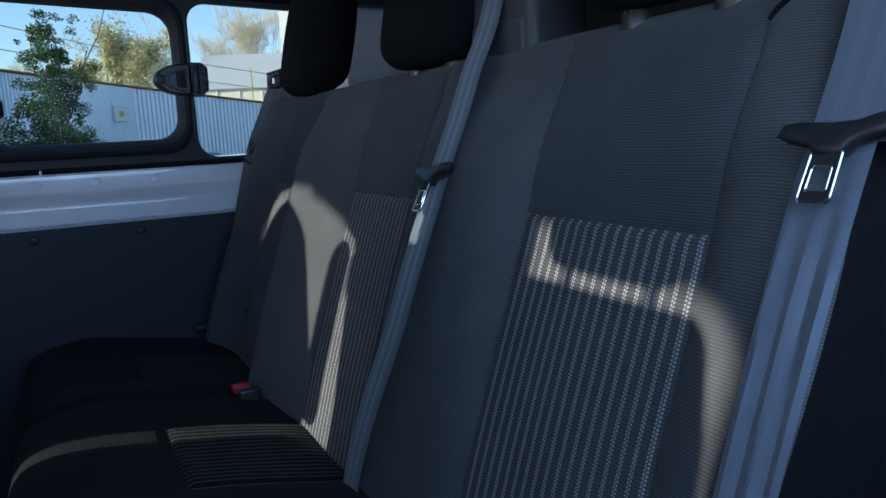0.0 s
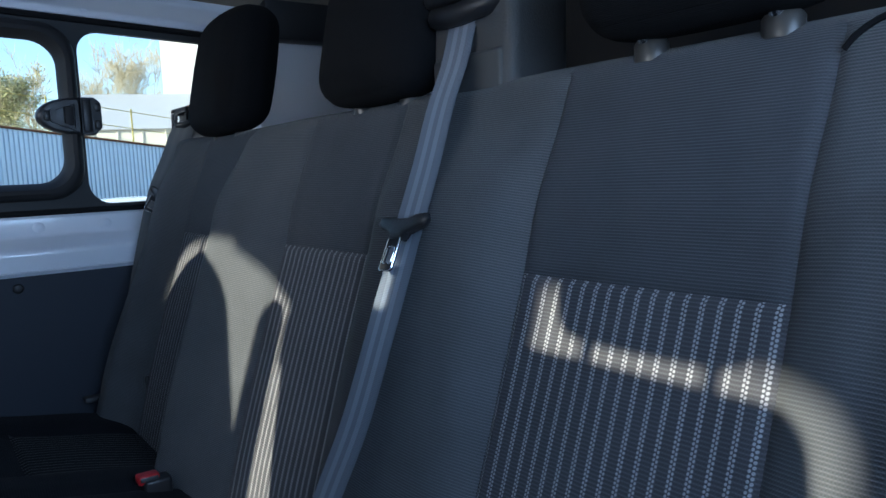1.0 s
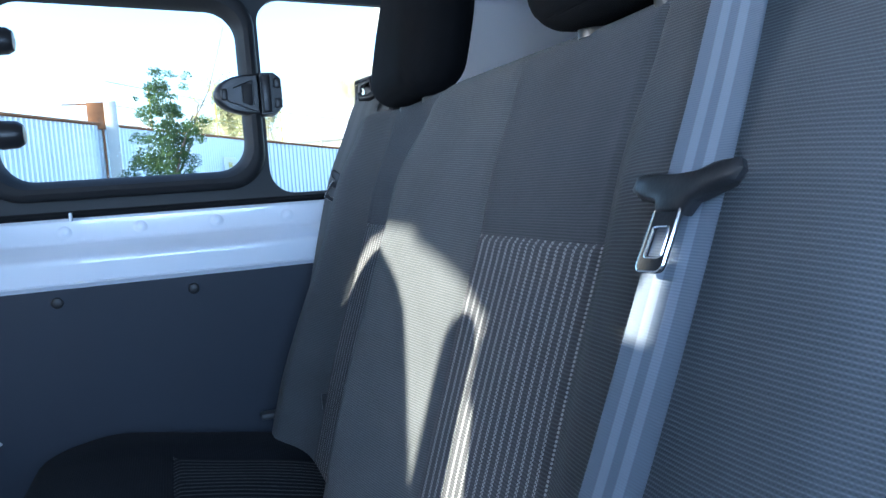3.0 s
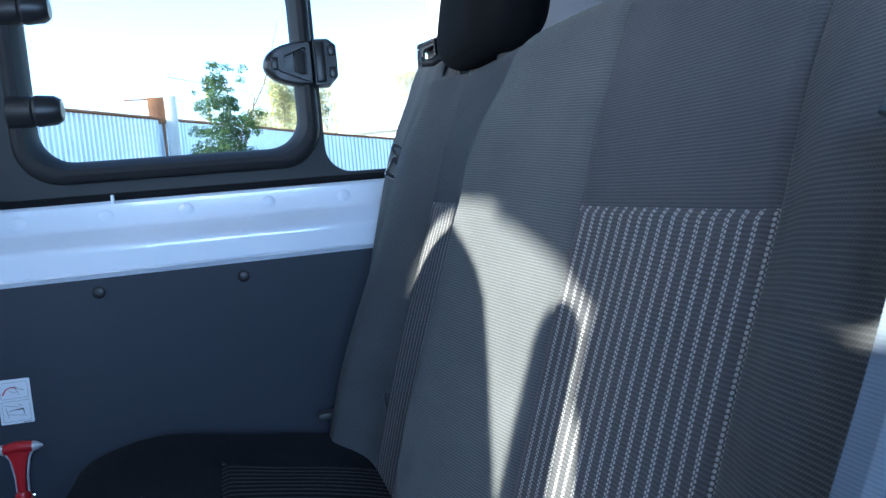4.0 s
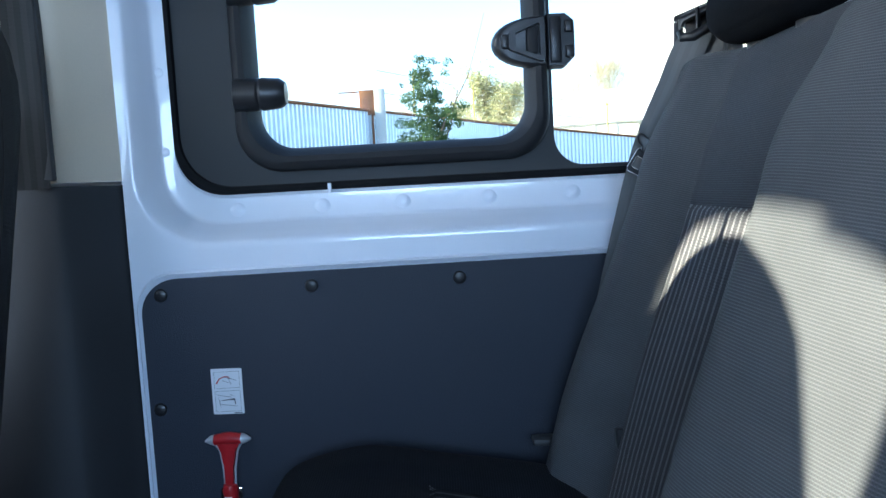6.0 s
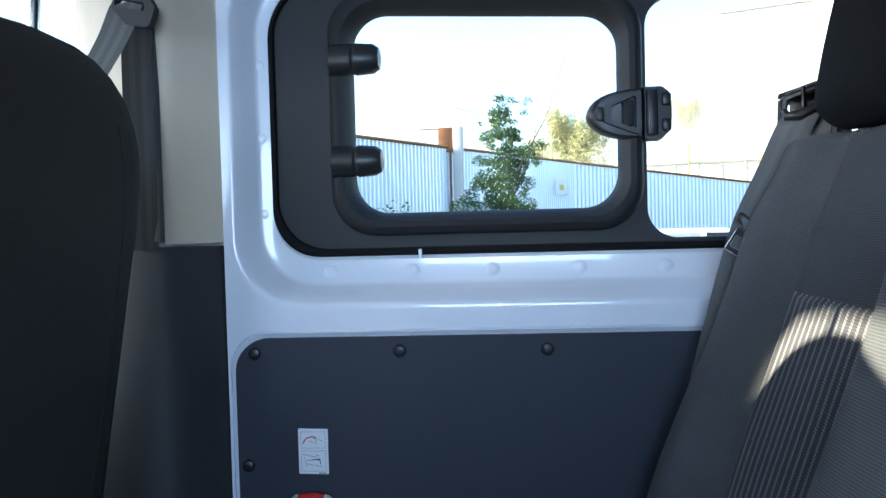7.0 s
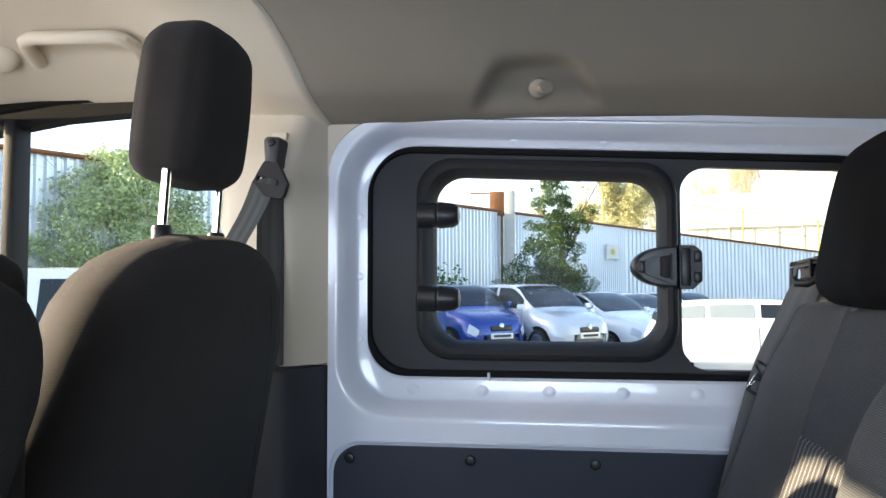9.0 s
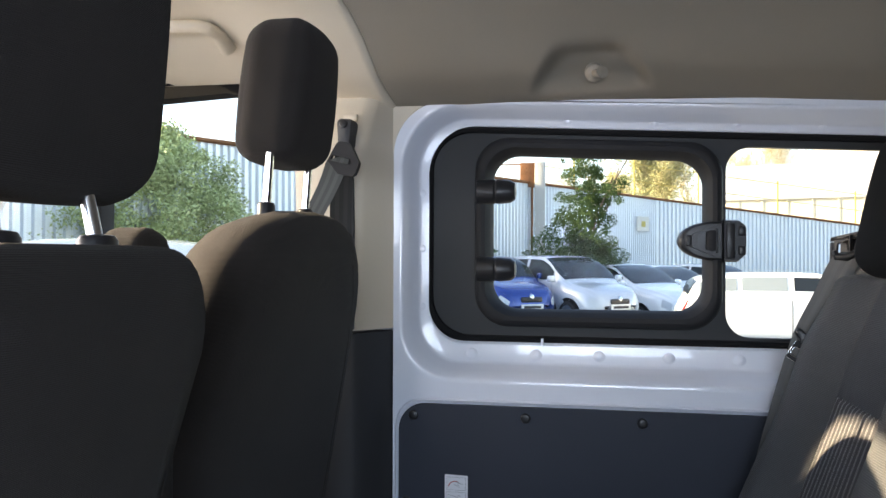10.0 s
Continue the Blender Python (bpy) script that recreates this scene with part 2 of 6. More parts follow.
def setting(name, bm, material, label, category, smooth=True):
    ob = mesh_object(name, bm, material, smooth)
    SPOT[ob] = Vector()
    return tagged(ob, label, category, kind="structure")


def rpoly(corners, radii, seg=8):
    """A convex polygon with rounded corners, as a list of 2D points with seg + 1 points a corner."""
    out, n = [], len(corners)
    for i in range(n):
        p, a, b = Vector(corners[i]), Vector(corners[i - 1]), Vector(corners[(i + 1) % n])
        r = radii[i] if isinstance(radii, (list, tuple)) else radii
        da, db = (a - p).normalized(), (b - p).normalized()
        half = da.angle(db) / 2
        d = r / math.tan(half)
        c = p + (da + db).normalized() * (r / math.sin(half))
        s, e = p + da * d - c, p + db * d - c
        turn = s.angle_signed(e) if s.length > 1e-9 else 0
        for k in range(seg + 1):
            th = -turn * k / seg
            out.append((c.x + s.x * math.cos(th) - s.y * math.sin(th), c.y + s.x * math.sin(th) + s.y * math.cos(th)))
    return out


def loft(rings, closed=True, cap0=False, cap1=False, bm=None):
    """Joins rings of equal count (3D points) with quads."""
    bm = bm or bmesh.new()
    vs = [[bm.verts.new(p) for p in ring] for ring in rings]
    for a, b in zip(vs, vs[1:]):
        n = len(a)
        for i in range(n if closed else n - 1):
            j = (i + 1) % n
            bm.faces.new((a[i], a[j], b[j], b[i]))
    if cap0:
        bm.faces.new(vs[0])
    if cap1:
        bm.faces.new(vs[-1])
    return bm


def plate(outer, holes, to3, depth):
    """A flat plate with holes. to3(u, v, d) gives the 3D place at depth d."""
    bm = bmesh.new()
    edges = []
    for loop in [outer, *holes]:
        vs = [bm.verts.new(to3(u, v, 0.0)) for u, v in loop]
        edges += [bm.edges.new((vs[i], vs[(i + 1) % len(vs)])) for i in range(len(vs))]
    bmesh.ops.triangle_fill(bm, edges=edges, use_beauty=True, use_dissolve=False)
    shift = Vector(to3(0, 0, depth)) - Vector(to3(0, 0, 0))
    ret = bmesh.ops.extrude_face_region(bm, geom=list(bm.faces))
    bmesh.ops.translate(bm, verts=[g for g in ret["geom"] if isinstance(g, bmesh.types.BMVert)], vec=shift)
    return bm


def box(x0, x1, y0, y1, z0, z1, bevel=0.0, seg=2, bm=None):
    bm2 = bmesh.new()
    bmesh.ops.create_cube(bm2, size=1, matrix=Matrix.Translation(((x0 + x1) / 2, (y0 + y1) / 2, (z0 + z1) / 2)) @ Matrix.Diagonal((x1 - x0, y1 - y0, z1 - z0, 1)))
    if bevel:
        bmesh.ops.bevel(bm2, geom=list(bm2.edges), offset=bevel, segments=seg, profile=0.5, affect="EDGES")
    if bm is None:
        return bm2
    merge(bm, bm2)
    return bm


def merge(bm, other, m=None):
    me = bpy.data.meshes.new("tmp")
    if m is not None:
        bmesh.ops.transform(other, verts=other.verts, matrix=m)
    other.to_mesh(me)
    other.free()
    bm.from_mesh(me)
    bpy.data.meshes.remove(me)
    return bm


def tube(points, r, seg=8, caps=True, bm=None):
    """A round bar along points; r one radius or one for each point."""
    pts = [Vector(p) for p in points]
    rings = []
    for i, p in enumerate(pts):
        d = (pts[min(i + 1, len(pts) - 1)] - pts[max(i - 1, 0)]).normalized()
        a = d.orthogonal().normalized() if i == 0 else (a - d * a.dot(d)).normalized()
        b = d.cross(a)
        rr = r[i] if isinstance(r, (list, tuple)) else r
        rings.append([p + (a * math.cos(t) + b * math.sin(t)) * rr for t in (2 * math.pi * k / seg for k in range(seg))])
    return loft(rings, True, caps, caps, bm)


def disc_rivet(c, axis, r, h, seg=14, soft=False):
    """A domed button head at c that stands h proud along axis; soft ones swell gently from the sheet."""
    ax = Vector(axis).normalized()
    a = ax.orthogonal().normalized()
    b = ax.cross(a)
    rings = [[Vector(c) + ax * (h * zz) + (a * math.cos(t) + b * math.sin(t)) * (r * rr) for t in (2 * math.pi * k / seg for k in range(seg))]
             for rr, zz in (((1.0, -0.25), (0.86, 0.0), (0.72, 0.3), (0.56, 0.66), (0.38, 0.9), (0.15, 1.0)) if soft else ((1.0, -0.3), (1.0, 0.35), (0.88, 0.75), (0.55, 0.98), (0.2, 1.0)))]
    return loft(rings, True, False, True)


def grid_patch(fn, us, vs, u0=0.0):
    """A sheet from fn(u, v), with a cloth UV map of (u - u0, v)."""
    bm = bmesh.new()
    layer = bm.loops.layers.uv.new("cloth")
    vv = [[bm.verts.new(fn(u, v)) for u in us] for v in vs]
    for j in range(len(vs) - 1):
        for i in range(len(us) - 1):
            f = bm.faces.new((vv[j][i], vv[j][i + 1], vv[j + 1][i + 1], vv[j + 1][i]))
            for loop, (u, v) in zip(f.loops, ((us[i], vs[j]), (us[i + 1], vs[j]), (us[i + 1], vs[j + 1]), (us[i], vs[j + 1]))):
                loop[layer].uv = (u - u0, v)
    return bm


def cloth_uv(bm):
    """Box-projected cloth UV in metres."""
    layer = bm.loops.layers.uv.get("cloth") or bm.loops.layers.uv.new("cloth")
    bm.normal_update()
    for f in bm.faces:
        n = f.normal
        ax = max(range(3), key=lambda k: abs(n[k]))
        for loop in f.loops:
            c = loop.vert.co
            loop[layer].uv = (c.y, c.z) if ax == 0 else (c.x, c.z) if ax == 1 else (c.y, c.x)
    return bm


def lin(a, b, n):
    return [a + (b - a) * i / (n - 1) for i in range(n)]


def smooth01(t):
    t = max(0.0, min(1.0, t))
    return t * t * (3 - 2 * t)


def curve_at(pts, s):
    """A place on a smooth line through pts (lists of equal length: s, a, b, ...)."""
    for (s0, *a), (s1, *b), i in zip(pts, pts[1:], range(len(pts))):
        if s <= s1 or i == len(pts) - 2:
            t = (s - s0) / (s1 - s0)
            p0 = pts[max(i - 1, 0)]
            p3 = pts[min(i + 2, len(pts) - 1)]
            out = []
            for k in range(len(a)):
                m0 = (b[k] - p0[1 + k]) / max(s1 - p0[0], 1e-6) * (s1 - s0)
                m1 = (p3[1 + k] - a[k]) / max(p3[0] - s0, 1e-6) * (s1 - s0)
                out.append((2 * t**3 - 3 * t**2 + 1) * a[k] + (t**3 - 2 * t**2 + t) * m0 + (-2 * t**3 + 3 * t**2) * b[k] + (t**3 - t**2) * m1)
            return out


# ---- the van's body ----
def top_at(x):
    """The line of the window's top, which falls towards the rear."""
    return 1.719 - 0.05 * (x + 0.07)


def wall_offside():
    # white pressing: outer outline, then a ring of steps down to the window seal
    outer = rpoly([(-0.257, 0.45), (1.30, 0.45), (1.30, 1.735), (-0.257, 1.772)], [0.001, 0.001, 0.001, 0.10], 10)
    steps = [(-0.246, 1.229, 0.010, 0.0, 0.10), (-0.242, 1.235, 0.014, 0.0, 0.10), (-0.2395, 1.2385, 0.0165, 0.0015, 0.099), (-0.237, 1.2415, 0.019, 0.0045, 0.098), (-0.2265, 1.252, 0.029, 0.0215, 0.09),
             (-0.217, 1.261, 0.037, 0.0385, 0.083), (-0.2145, 1.2635, 0.039, 0.0415, 0.080), (-0.210, 1.268, 0.042, 0.0435, 0.078), (-0.196, 1.300, 0.052, 0.046, 0.072), (-0.188, 1.318, 0.060, 0.066, 0.068)]
    rings = [[(u, -0.0, v) for u, v in outer]]
    for x0, z0, dt, y, r in steps:
        x1 = 0.745 - dt
        rings.append([(u, y, v) for u, v in rpoly([(x0, z0), (x1, z0), (x1, top_at(x1) + 0.05 - dt + 0.01), (x0, top_at(x0) + 0.05 - dt + 0.01)], [r, r, r, r + 0.02], 10)])
    bm = loft(rings)
    # outer skin
    back = [[(u, 0.10, v) for u, v in outer]]
    loft([rings[0], back[0]], bm=bm)
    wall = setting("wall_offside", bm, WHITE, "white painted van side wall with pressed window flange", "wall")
    # spot-weld dimples on the flange
    for x in (-0.109, 0.016, 0.135, 0.263, 0.388, 0.512, 0.635):
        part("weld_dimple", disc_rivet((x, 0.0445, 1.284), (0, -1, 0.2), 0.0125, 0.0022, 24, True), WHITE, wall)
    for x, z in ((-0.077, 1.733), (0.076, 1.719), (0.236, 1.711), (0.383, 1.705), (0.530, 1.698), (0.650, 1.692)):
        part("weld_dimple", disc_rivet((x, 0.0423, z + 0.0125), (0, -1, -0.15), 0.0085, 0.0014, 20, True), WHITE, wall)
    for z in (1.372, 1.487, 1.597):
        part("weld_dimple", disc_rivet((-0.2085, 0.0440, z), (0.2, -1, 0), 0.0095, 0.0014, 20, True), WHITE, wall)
    skin = plate(rpoly([(-1.5, 0.3), (1.35, 0.3), (1.35, 1.985), (-1.5, 1.985)], 0.02, 2),
                 [rpoly([(-0.19, 1.30), (0.72, 1.30), (0.72, 1.70), (-0.19, 1.73)], 0.06, 6),
                  rpoly([(-1.46, 1.20), (-0.42, 1.20), (-0.44, 1.84), (-1.05, 1.86)], 0.03, 6)], lambda u, v, d: (u, 0.101 + d, v), 0.012)
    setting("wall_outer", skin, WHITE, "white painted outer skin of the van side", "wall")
    return wall


wall_offside()


def panel_board():
    outline = rpoly([(-0.243, 0.56), (0.78, 0.56), (0.78, 1.193), (-0.243, 1.190)], [0.02, 0.02, 0.02, 0.05], 8)
    bm = plate(outline, [], lambda u, v, d: (u, -0.002 - d, v), 0.006)
    ob = setting("trim_panel", bm, PANEL, "charcoal hardboard lining panel on the side wall", "panel")
    for x, z in ((-0.214, 1.168), (0.0, 1.170), (0.211, 1.170), (0.43, 1.170), (-0.228, 1.003), (-0.228, 0.80)):
        part("rivet", disc_rivet((x, -0.0075, z), (0, -1, 0), 0.0095, 0.006), BLACK, ob, "black push rivet")
    edge = loft([[(u, -0.0015, v) for u, v in rpoly([(-0.252, 0.55), (0.79, 0.55), (0.79, 1.203), (-0.252, 1.200)], [0.02, 0.02, 0.02, 0.055], 8)],
                 [(u, -0.006, v) for u, v in rpoly([(-0.249, 0.553), (0.787, 0.553), (0.787, 1.200), (-0.249, 1.197)], [0.02, 0.02, 0.02, 0.053], 8)],
                 [(u, -0.0015, v) for u, v in rpoly([(-0.244, 0.56), (0.78, 0.56), (0.78, 1.194), (-0.244, 1.191)], [0.02, 0.02, 0.02, 0.05], 8)]])
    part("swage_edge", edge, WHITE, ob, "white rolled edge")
    return ob


panel_board()


def quad(x0, x1, z0, dt, r, seg=10):
    return rpoly([(x0, z0), (x1, z0), (x1, top_at(x1) - dt), (x0, top_at(x0) - dt)], r, seg)


def window_side():
    win = thing("window_1", (0.25, 0.065, 1.31), "black-framed van side window with a hinged front pane", "window", kind="structure")
    fixed = quad(0.366, 0.672, 1.322, 0.018, 0.045)
    outer = quad(-0.196, 0.705, 1.310, -0.002, 0.075)
    part("window_frame", plate(outer, [quad(-0.085, 0.345, 1.350, 0.03, 0.06), fixed], lambda u, v, d: (u, 0.058 + d, v), 0.016), FRIT, win, "black window surround")
    seal = [[(u, y, v) for u, v in quad(-0.196 - g, 0.705 + g, 1.310 - g, -0.002 - g, 0.075)] for g, y in ((0.006, 0.060), (0.005, 0.050), (0.0, 0.046), (-0.006, 0.049), (-0.007, 0.059))]
    bm = loft(seal)
    # the seal is parted at the bottom, where its ends meet
    part("rubber_seal", bm, RUBBER, win, "black rubber seal")
    tab = box(0.0255, 0.0305, 0.040, 0.050, 1.300, 1.314, 0.001)
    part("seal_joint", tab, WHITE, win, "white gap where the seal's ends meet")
    sash = [[(u, y, v) for u, v in quad(-0.103 + g, 0.359 - g, 1.336 + g, 0.014 + g, 0.065 - 0.4 * g)]
            for g, y in ((0.0, 0.058), (0.0, 0.044), (0.004, 0.036), (0.012, 0.032), (0.020, 0.034), (0.028, 0.046), (0.033, 0.060), (0.033, 0.074))]
    s = part("sash", loft(sash), SASH, win, "black moulded frame of the hinged pane")
    p1 = plate(quad(-0.08, 0.34, 1.358, 0.036, 0.05), [], lambda u, v, d: (u, 0.066 + d, v), 0.004)
    o = part("pane", p1, GLASS, s, smooth=False)
    o.visible_shadow = False
    p2 = plate(quad(0.362, 0.68, 1.318, 0.014, 0.047), [], lambda u, v, d: (u, 0.0765 + d, v), 0.004)
    o = part("pane", p2, GLASS, win, smooth=False)
    o.visible_shadow = False
    # hinges
    for z in (1.597, 1.447):
        body = [[(x, 0.034 - dy * math.cos(a) * 1.0, z + h * math.sin(a)) for a in lin(0, 2 * math.pi, 17)[:-1]]
                for x, h, dy in ((-0.100, 0.019, 0.012), (-0.098, 0.023, 0.018), (-0.065, 0.024, 0.022), (-0.062, 0.022, 0.020), (-0.058, 0.024, 0.023), (-0.033, 0.022, 0.021), (-0.024, 0.016, 0.016), (-0.022, 0.006, 0.008))]
        part("hinge", loft(body, True, True, True), BLACK, win, "black plastic hinge cover")
    # latch: a pointed body across the post, with a lever and a keeper
    zc, y0 = 1.502, 0.046
    sil = [(0.357 - 0.080 * math.cos(a) ** 0.85, zc + 0.037 * math.sin(a)) for a in lin(0.0, math.pi / 2, 9)] + [(0.357 - 0.080 * math.cos(a) ** 0.85, zc - 0.037 * math.sin(a)) for a in lin(math.pi / 2, 0.0, 9)[:-1]]
    rings = [[(0.330 + (u - 0.330) * k, y, zc + (v - zc) * k) for u, v in sil] for k, y in ((1.0, y0 + 0.006), (1.0, y0 - 0.008), (0.95, y0 - 0.014), (0.86, y0 - 0.017))]
    latch = part("latch", loft(rings, True, False, True), BLACK, win, "black plastic window latch")
    keep = rpoly([(0.357, zc - 0.039), (0.382, zc - 0.039), (0.397, zc - 0.024), (0.397, zc + 0.027), (0.384, zc + 0.038), (0.357, zc + 0.038)], [0.002, 0.006, 0.006, 0.006, 0.006, 0.002], 3)
    rings = [[(0.378 + (u - 0.378) * k, y, zc + (v - zc) * k) for u, v in keep] for k, y in ((1.0, y0 + 0.006), (1.0, y0 - 0.014), (0.94, y0 - 0.020))]
    keeper = part("keeper", loft(rings, True, False, True), BLACK, latch)
    part("ridge", box(0.360, 0.376, y0 - 0.026, y0 - 0.018, zc - 0.033, zc + 0.033, 0.003), BLACK, keeper)
    for z in (-0.018, 0.018):
        part("notch", box(0.382, 0.395, y0 - 0.025, y0 - 0.018, zc + z - 0.009, zc + z + 0.009, 0.003), BLACK, keeper)
    ring = rpoly([(0.300, zc - 0.012), (0.352, zc - 0.033), (0.352, zc + 0.033), (0.300, zc + 0.012)], 0.005, 4)
    hole = rpoly([(0.310, zc - 0.010), (0.345, zc - 0.024), (0.345, zc + 0.024), (0.310, zc + 0.010)], 0.003, 4)
    part("lever", plate(ring, [hole], lambda u, v, d: (u, y0 - 0.029 + d, v), 0.014), BLACK, latch)
    part("pad", box(0.326, 0.343, y0 - 0.0265, y0 - 0.016, zc - 0.019, zc + 0.019, 0.003), SASH, latch)
    part("button", box(0.290, 0.301, y0 - 0.024, y0 - 0.013, zc - 0.010, zc + 0.010, 0.003), BLACK, latch)
    part("pin", tube([(0.349, y0 - 0.006, zc + 0.036), (0.349, y0 - 0.006, zc + 0.060)], [0.0045, 0.003], 8), BLACK, latch)
    return win


window_side()


# ---- pillar, headliner, floor ----
def pillar_trim():
    def prof(z):
        """Cross-section of the B-pillar trim at height z, from the door edge round to the white wall."""
        lean = 0.07 * max(0.0, z - 1.33) ** 1.2 if z > 1.33 else 0.0
        y = -0.066 - lean + (0.052 + 0.0) * smooth01((z - 1.68) / 0.11)
        x = -0.308 + 0.02 * smooth01((z - 1.55) / 0.25)
        return [(-0.445, 0.06), (-0.438, y + 0.03), (-0.425, y + 0.008), (-0.405, y), (x - 0.02, y), (x, y + 0.006), (x + 0.012, y + 0.018), (-0.262, 0.000), (-0.2585, 0.004), (-0.2585, 0.012)]

    zs = [1.332, 1.40, 1.47, 1.54, 1.61, 1.66, 1.69, 1.71, 1.73, 1.75, 1.765, 1.78, 1.80]
    bm = loft([[(x, y, z) for x, y in prof(z)] for z in zs], closed=False)
    ob = setting("pillar_trim_upper", bm, CREAM, "cream plastic trim on the door pillar", "trim")
    # web between the trim and the rounded corner of the wall
    arc = [(-0.157 + 0.1003 * math.cos(t), 1.672 + 0.1003 * math.sin(t)) for t in lin(radians(180), radians(90), 14)]
    web = plate([(-0.264, 1.672), *arc, (-0.157, 1.80), (-0.264, 1.80)], [], lambda u, v, d: (u, 0.003 + d, v), 0.006)
    part("corner_web", web, CREAM, ob)
    part("adjuster_plate", box(-0.335, -0.309, -0.0755, -0.060, 1.722, 1.736, 0.002), CREAM, ob, "cream adjuster slot")
    part("height_slot", box(-0.340, -0.3125, -0.082, -0.070, 1.335, 1.64, 0.002), DARK, ob, "dark slot for the belt height adjuster")
    zs = [0.45, 0.7, 0.95, 1.15, 1.25, 1.31, 1.327]
    rows = []
    for z in zs:
        f = (1.33 - z)
        rows.append([(-0.50 - 0.1 * f, 0.06), (-0.49 - 0.1 * f, -0.05), (-0.40 - 0.10 * f, -0.072 - 0.02 * f), (-0.320, -0.072 - 0.02 * f), (-0.308, -0.066 - 0.02 * f), (-0.296, -0.052), (-0.262, -0.006), (-0.2575, 0.012)])
    bm = loft([[(x, y, z) for x, y in r] for z, r in zip(zs, rows)], closed=False)
    top = [bm.verts.new((x, y, 1.327)) for x, y in rows[-1]]
    bm.faces.new(top)
    setting("pillar_trim_lower", bm, TRIML, "dark grey plastic lower trim on the door pillar", "trim")


pillar_trim()


def headliner():
    # cross-section from the offside rail over the roof to the nearside rail
    half = [(0.0, 0.012, 1.762), (0.03, -0.006, 1.764), (0.07, -0.04, 1.774), (0.13, -0.10, 1.795), (0.22, -0.18, 1.845), (0.32, -0.28, 1.890), (0.45, -0.42, 1.912), (0.84, -0.82, 1.925)]
    ss = [0.0, 0.015, 0.03, 0.045, 0.06, 0.075, 0.09, 0.105, 0.118, 0.128, 0.136, 0.144, 0.152, 0.16, 0.168, 0.178, 0.19, 0.205, 0.22, 0.24, 0.26, 0.28, 0.30, 0.32, 0.34, 0.36, 0.375, 0.39, 0.41, 0.43, 0.45, 0.48, 0.55, 0.65, 0.75, 0.84]
    pts = [tuple(curve_at(half, s)) for s in ss]
    pts = pts + [(-1.64 - y, z) for y, z in reversed(pts[:-1])] + [(-1.95, 1.74)]

    def hook_dent(x, y):
        """The hollow in the liner round the coat hook."""
        f = max(0.0, min(1.0, (-0.03 - y) / 0.085))
        half = 0.114 - 0.024 * f
        e = ((abs(x - 0.118) / half) ** 3.6 + (max(0.0, -0.02 - y) / 0.132) ** 3.6) ** (1 / 3.6)
        return 0.036 * smooth01((1.03 - e) / 0.24) * smooth01((-0.012 - y) / 0.085)

    def seam_x(s):
        """Where the cab liner meets the rear liner: the joint runs forward as it climbs."""
        t = max(0.0, (pts[s][1] - 1.765) / 0.14)
        return curve_at([(0, -0.252, 0), (0.12, -0.257, 0), (0.45, -0.264, 0), (0.75, -0.272, 0), (0.90, -0.283, 0), (0.98, -0.300, 0), (1.04, -0.335, 0), (1.10, -0.380, 0), (1.2, -0.42, 0)], t)[0]

    def rear(x, s):
        y, z = pts[s]
        d = hook_dent(x, y) if y > -0.3 else 0.0
        drop = 0.025 * smooth01((x - 0.2) / 0.6)
        xx = x + (seam_x(s) + 0.248) * max(0.0, 1 - (x + 0.248) / 0.25)
        return (xx, y + d * 0.9, z + d * 0.35 - drop)

    xs = sorted(set(lin(-0.248, -0.01, 8) + lin(0.0, 0.25, 44) + lin(0.27, 1.3, 14)))
    edge = [(x - 0.002, y + (0.01 if y > -0.82 else -0.01), z + 0.012) for x, y, z in (rear(-0.248, s) for s in range(len(pts)))]
    bm = loft([edge] + [[rear(x, s) for s in range(len(pts))] for x in xs], closed=False)
    setting("ceiling_rear", bm, LINER, "beige cloth headliner over the rear seats", "ceiling")

    def front(f, s):
        """f runs from 0 at the joint to 1 at the windscreen."""
        y, z = pts[s]
        x0 = seam_x(s) - 0.0015
        return (x0 + (-1.06 - x0) * f, y, z - 0.003 * (1 - f) + smooth01((f - 0.15) / 0.22) * (0.03 + 0.065 * max(0.0, 1 - abs(abs(y + 0.82) - 0.72) / 0.22)))

    rows = [[front(f, s) for s in range(len(pts))] for f in (0.0, 0.006, 0.02, 0.05, 0.1, 0.18, 0.28, 0.4, 0.55, 0.7, 0.85, 1.0)]
    lip = [(x + 0.003, y + (0.012 if y > -0.82 else -0.012), z + 0.014) for x, y, z in rows[0]]
    rows[0] = [(x, y + (0.002 if y > -0.82 else -0.002), z + 0.003) for x, y, z in rows[0]]
    bm = loft([lip] + rows, closed=False)
    setting("ceiling_front", bm, CREAM, "cream moulded headliner over the cab", "ceiling")
    roof = box(-1.0, 1.35, -1.98, 0.11, 1.97, 1.99)
    setting("roof", roof, WHITE, "white painted van roof", "roof")


headliner()


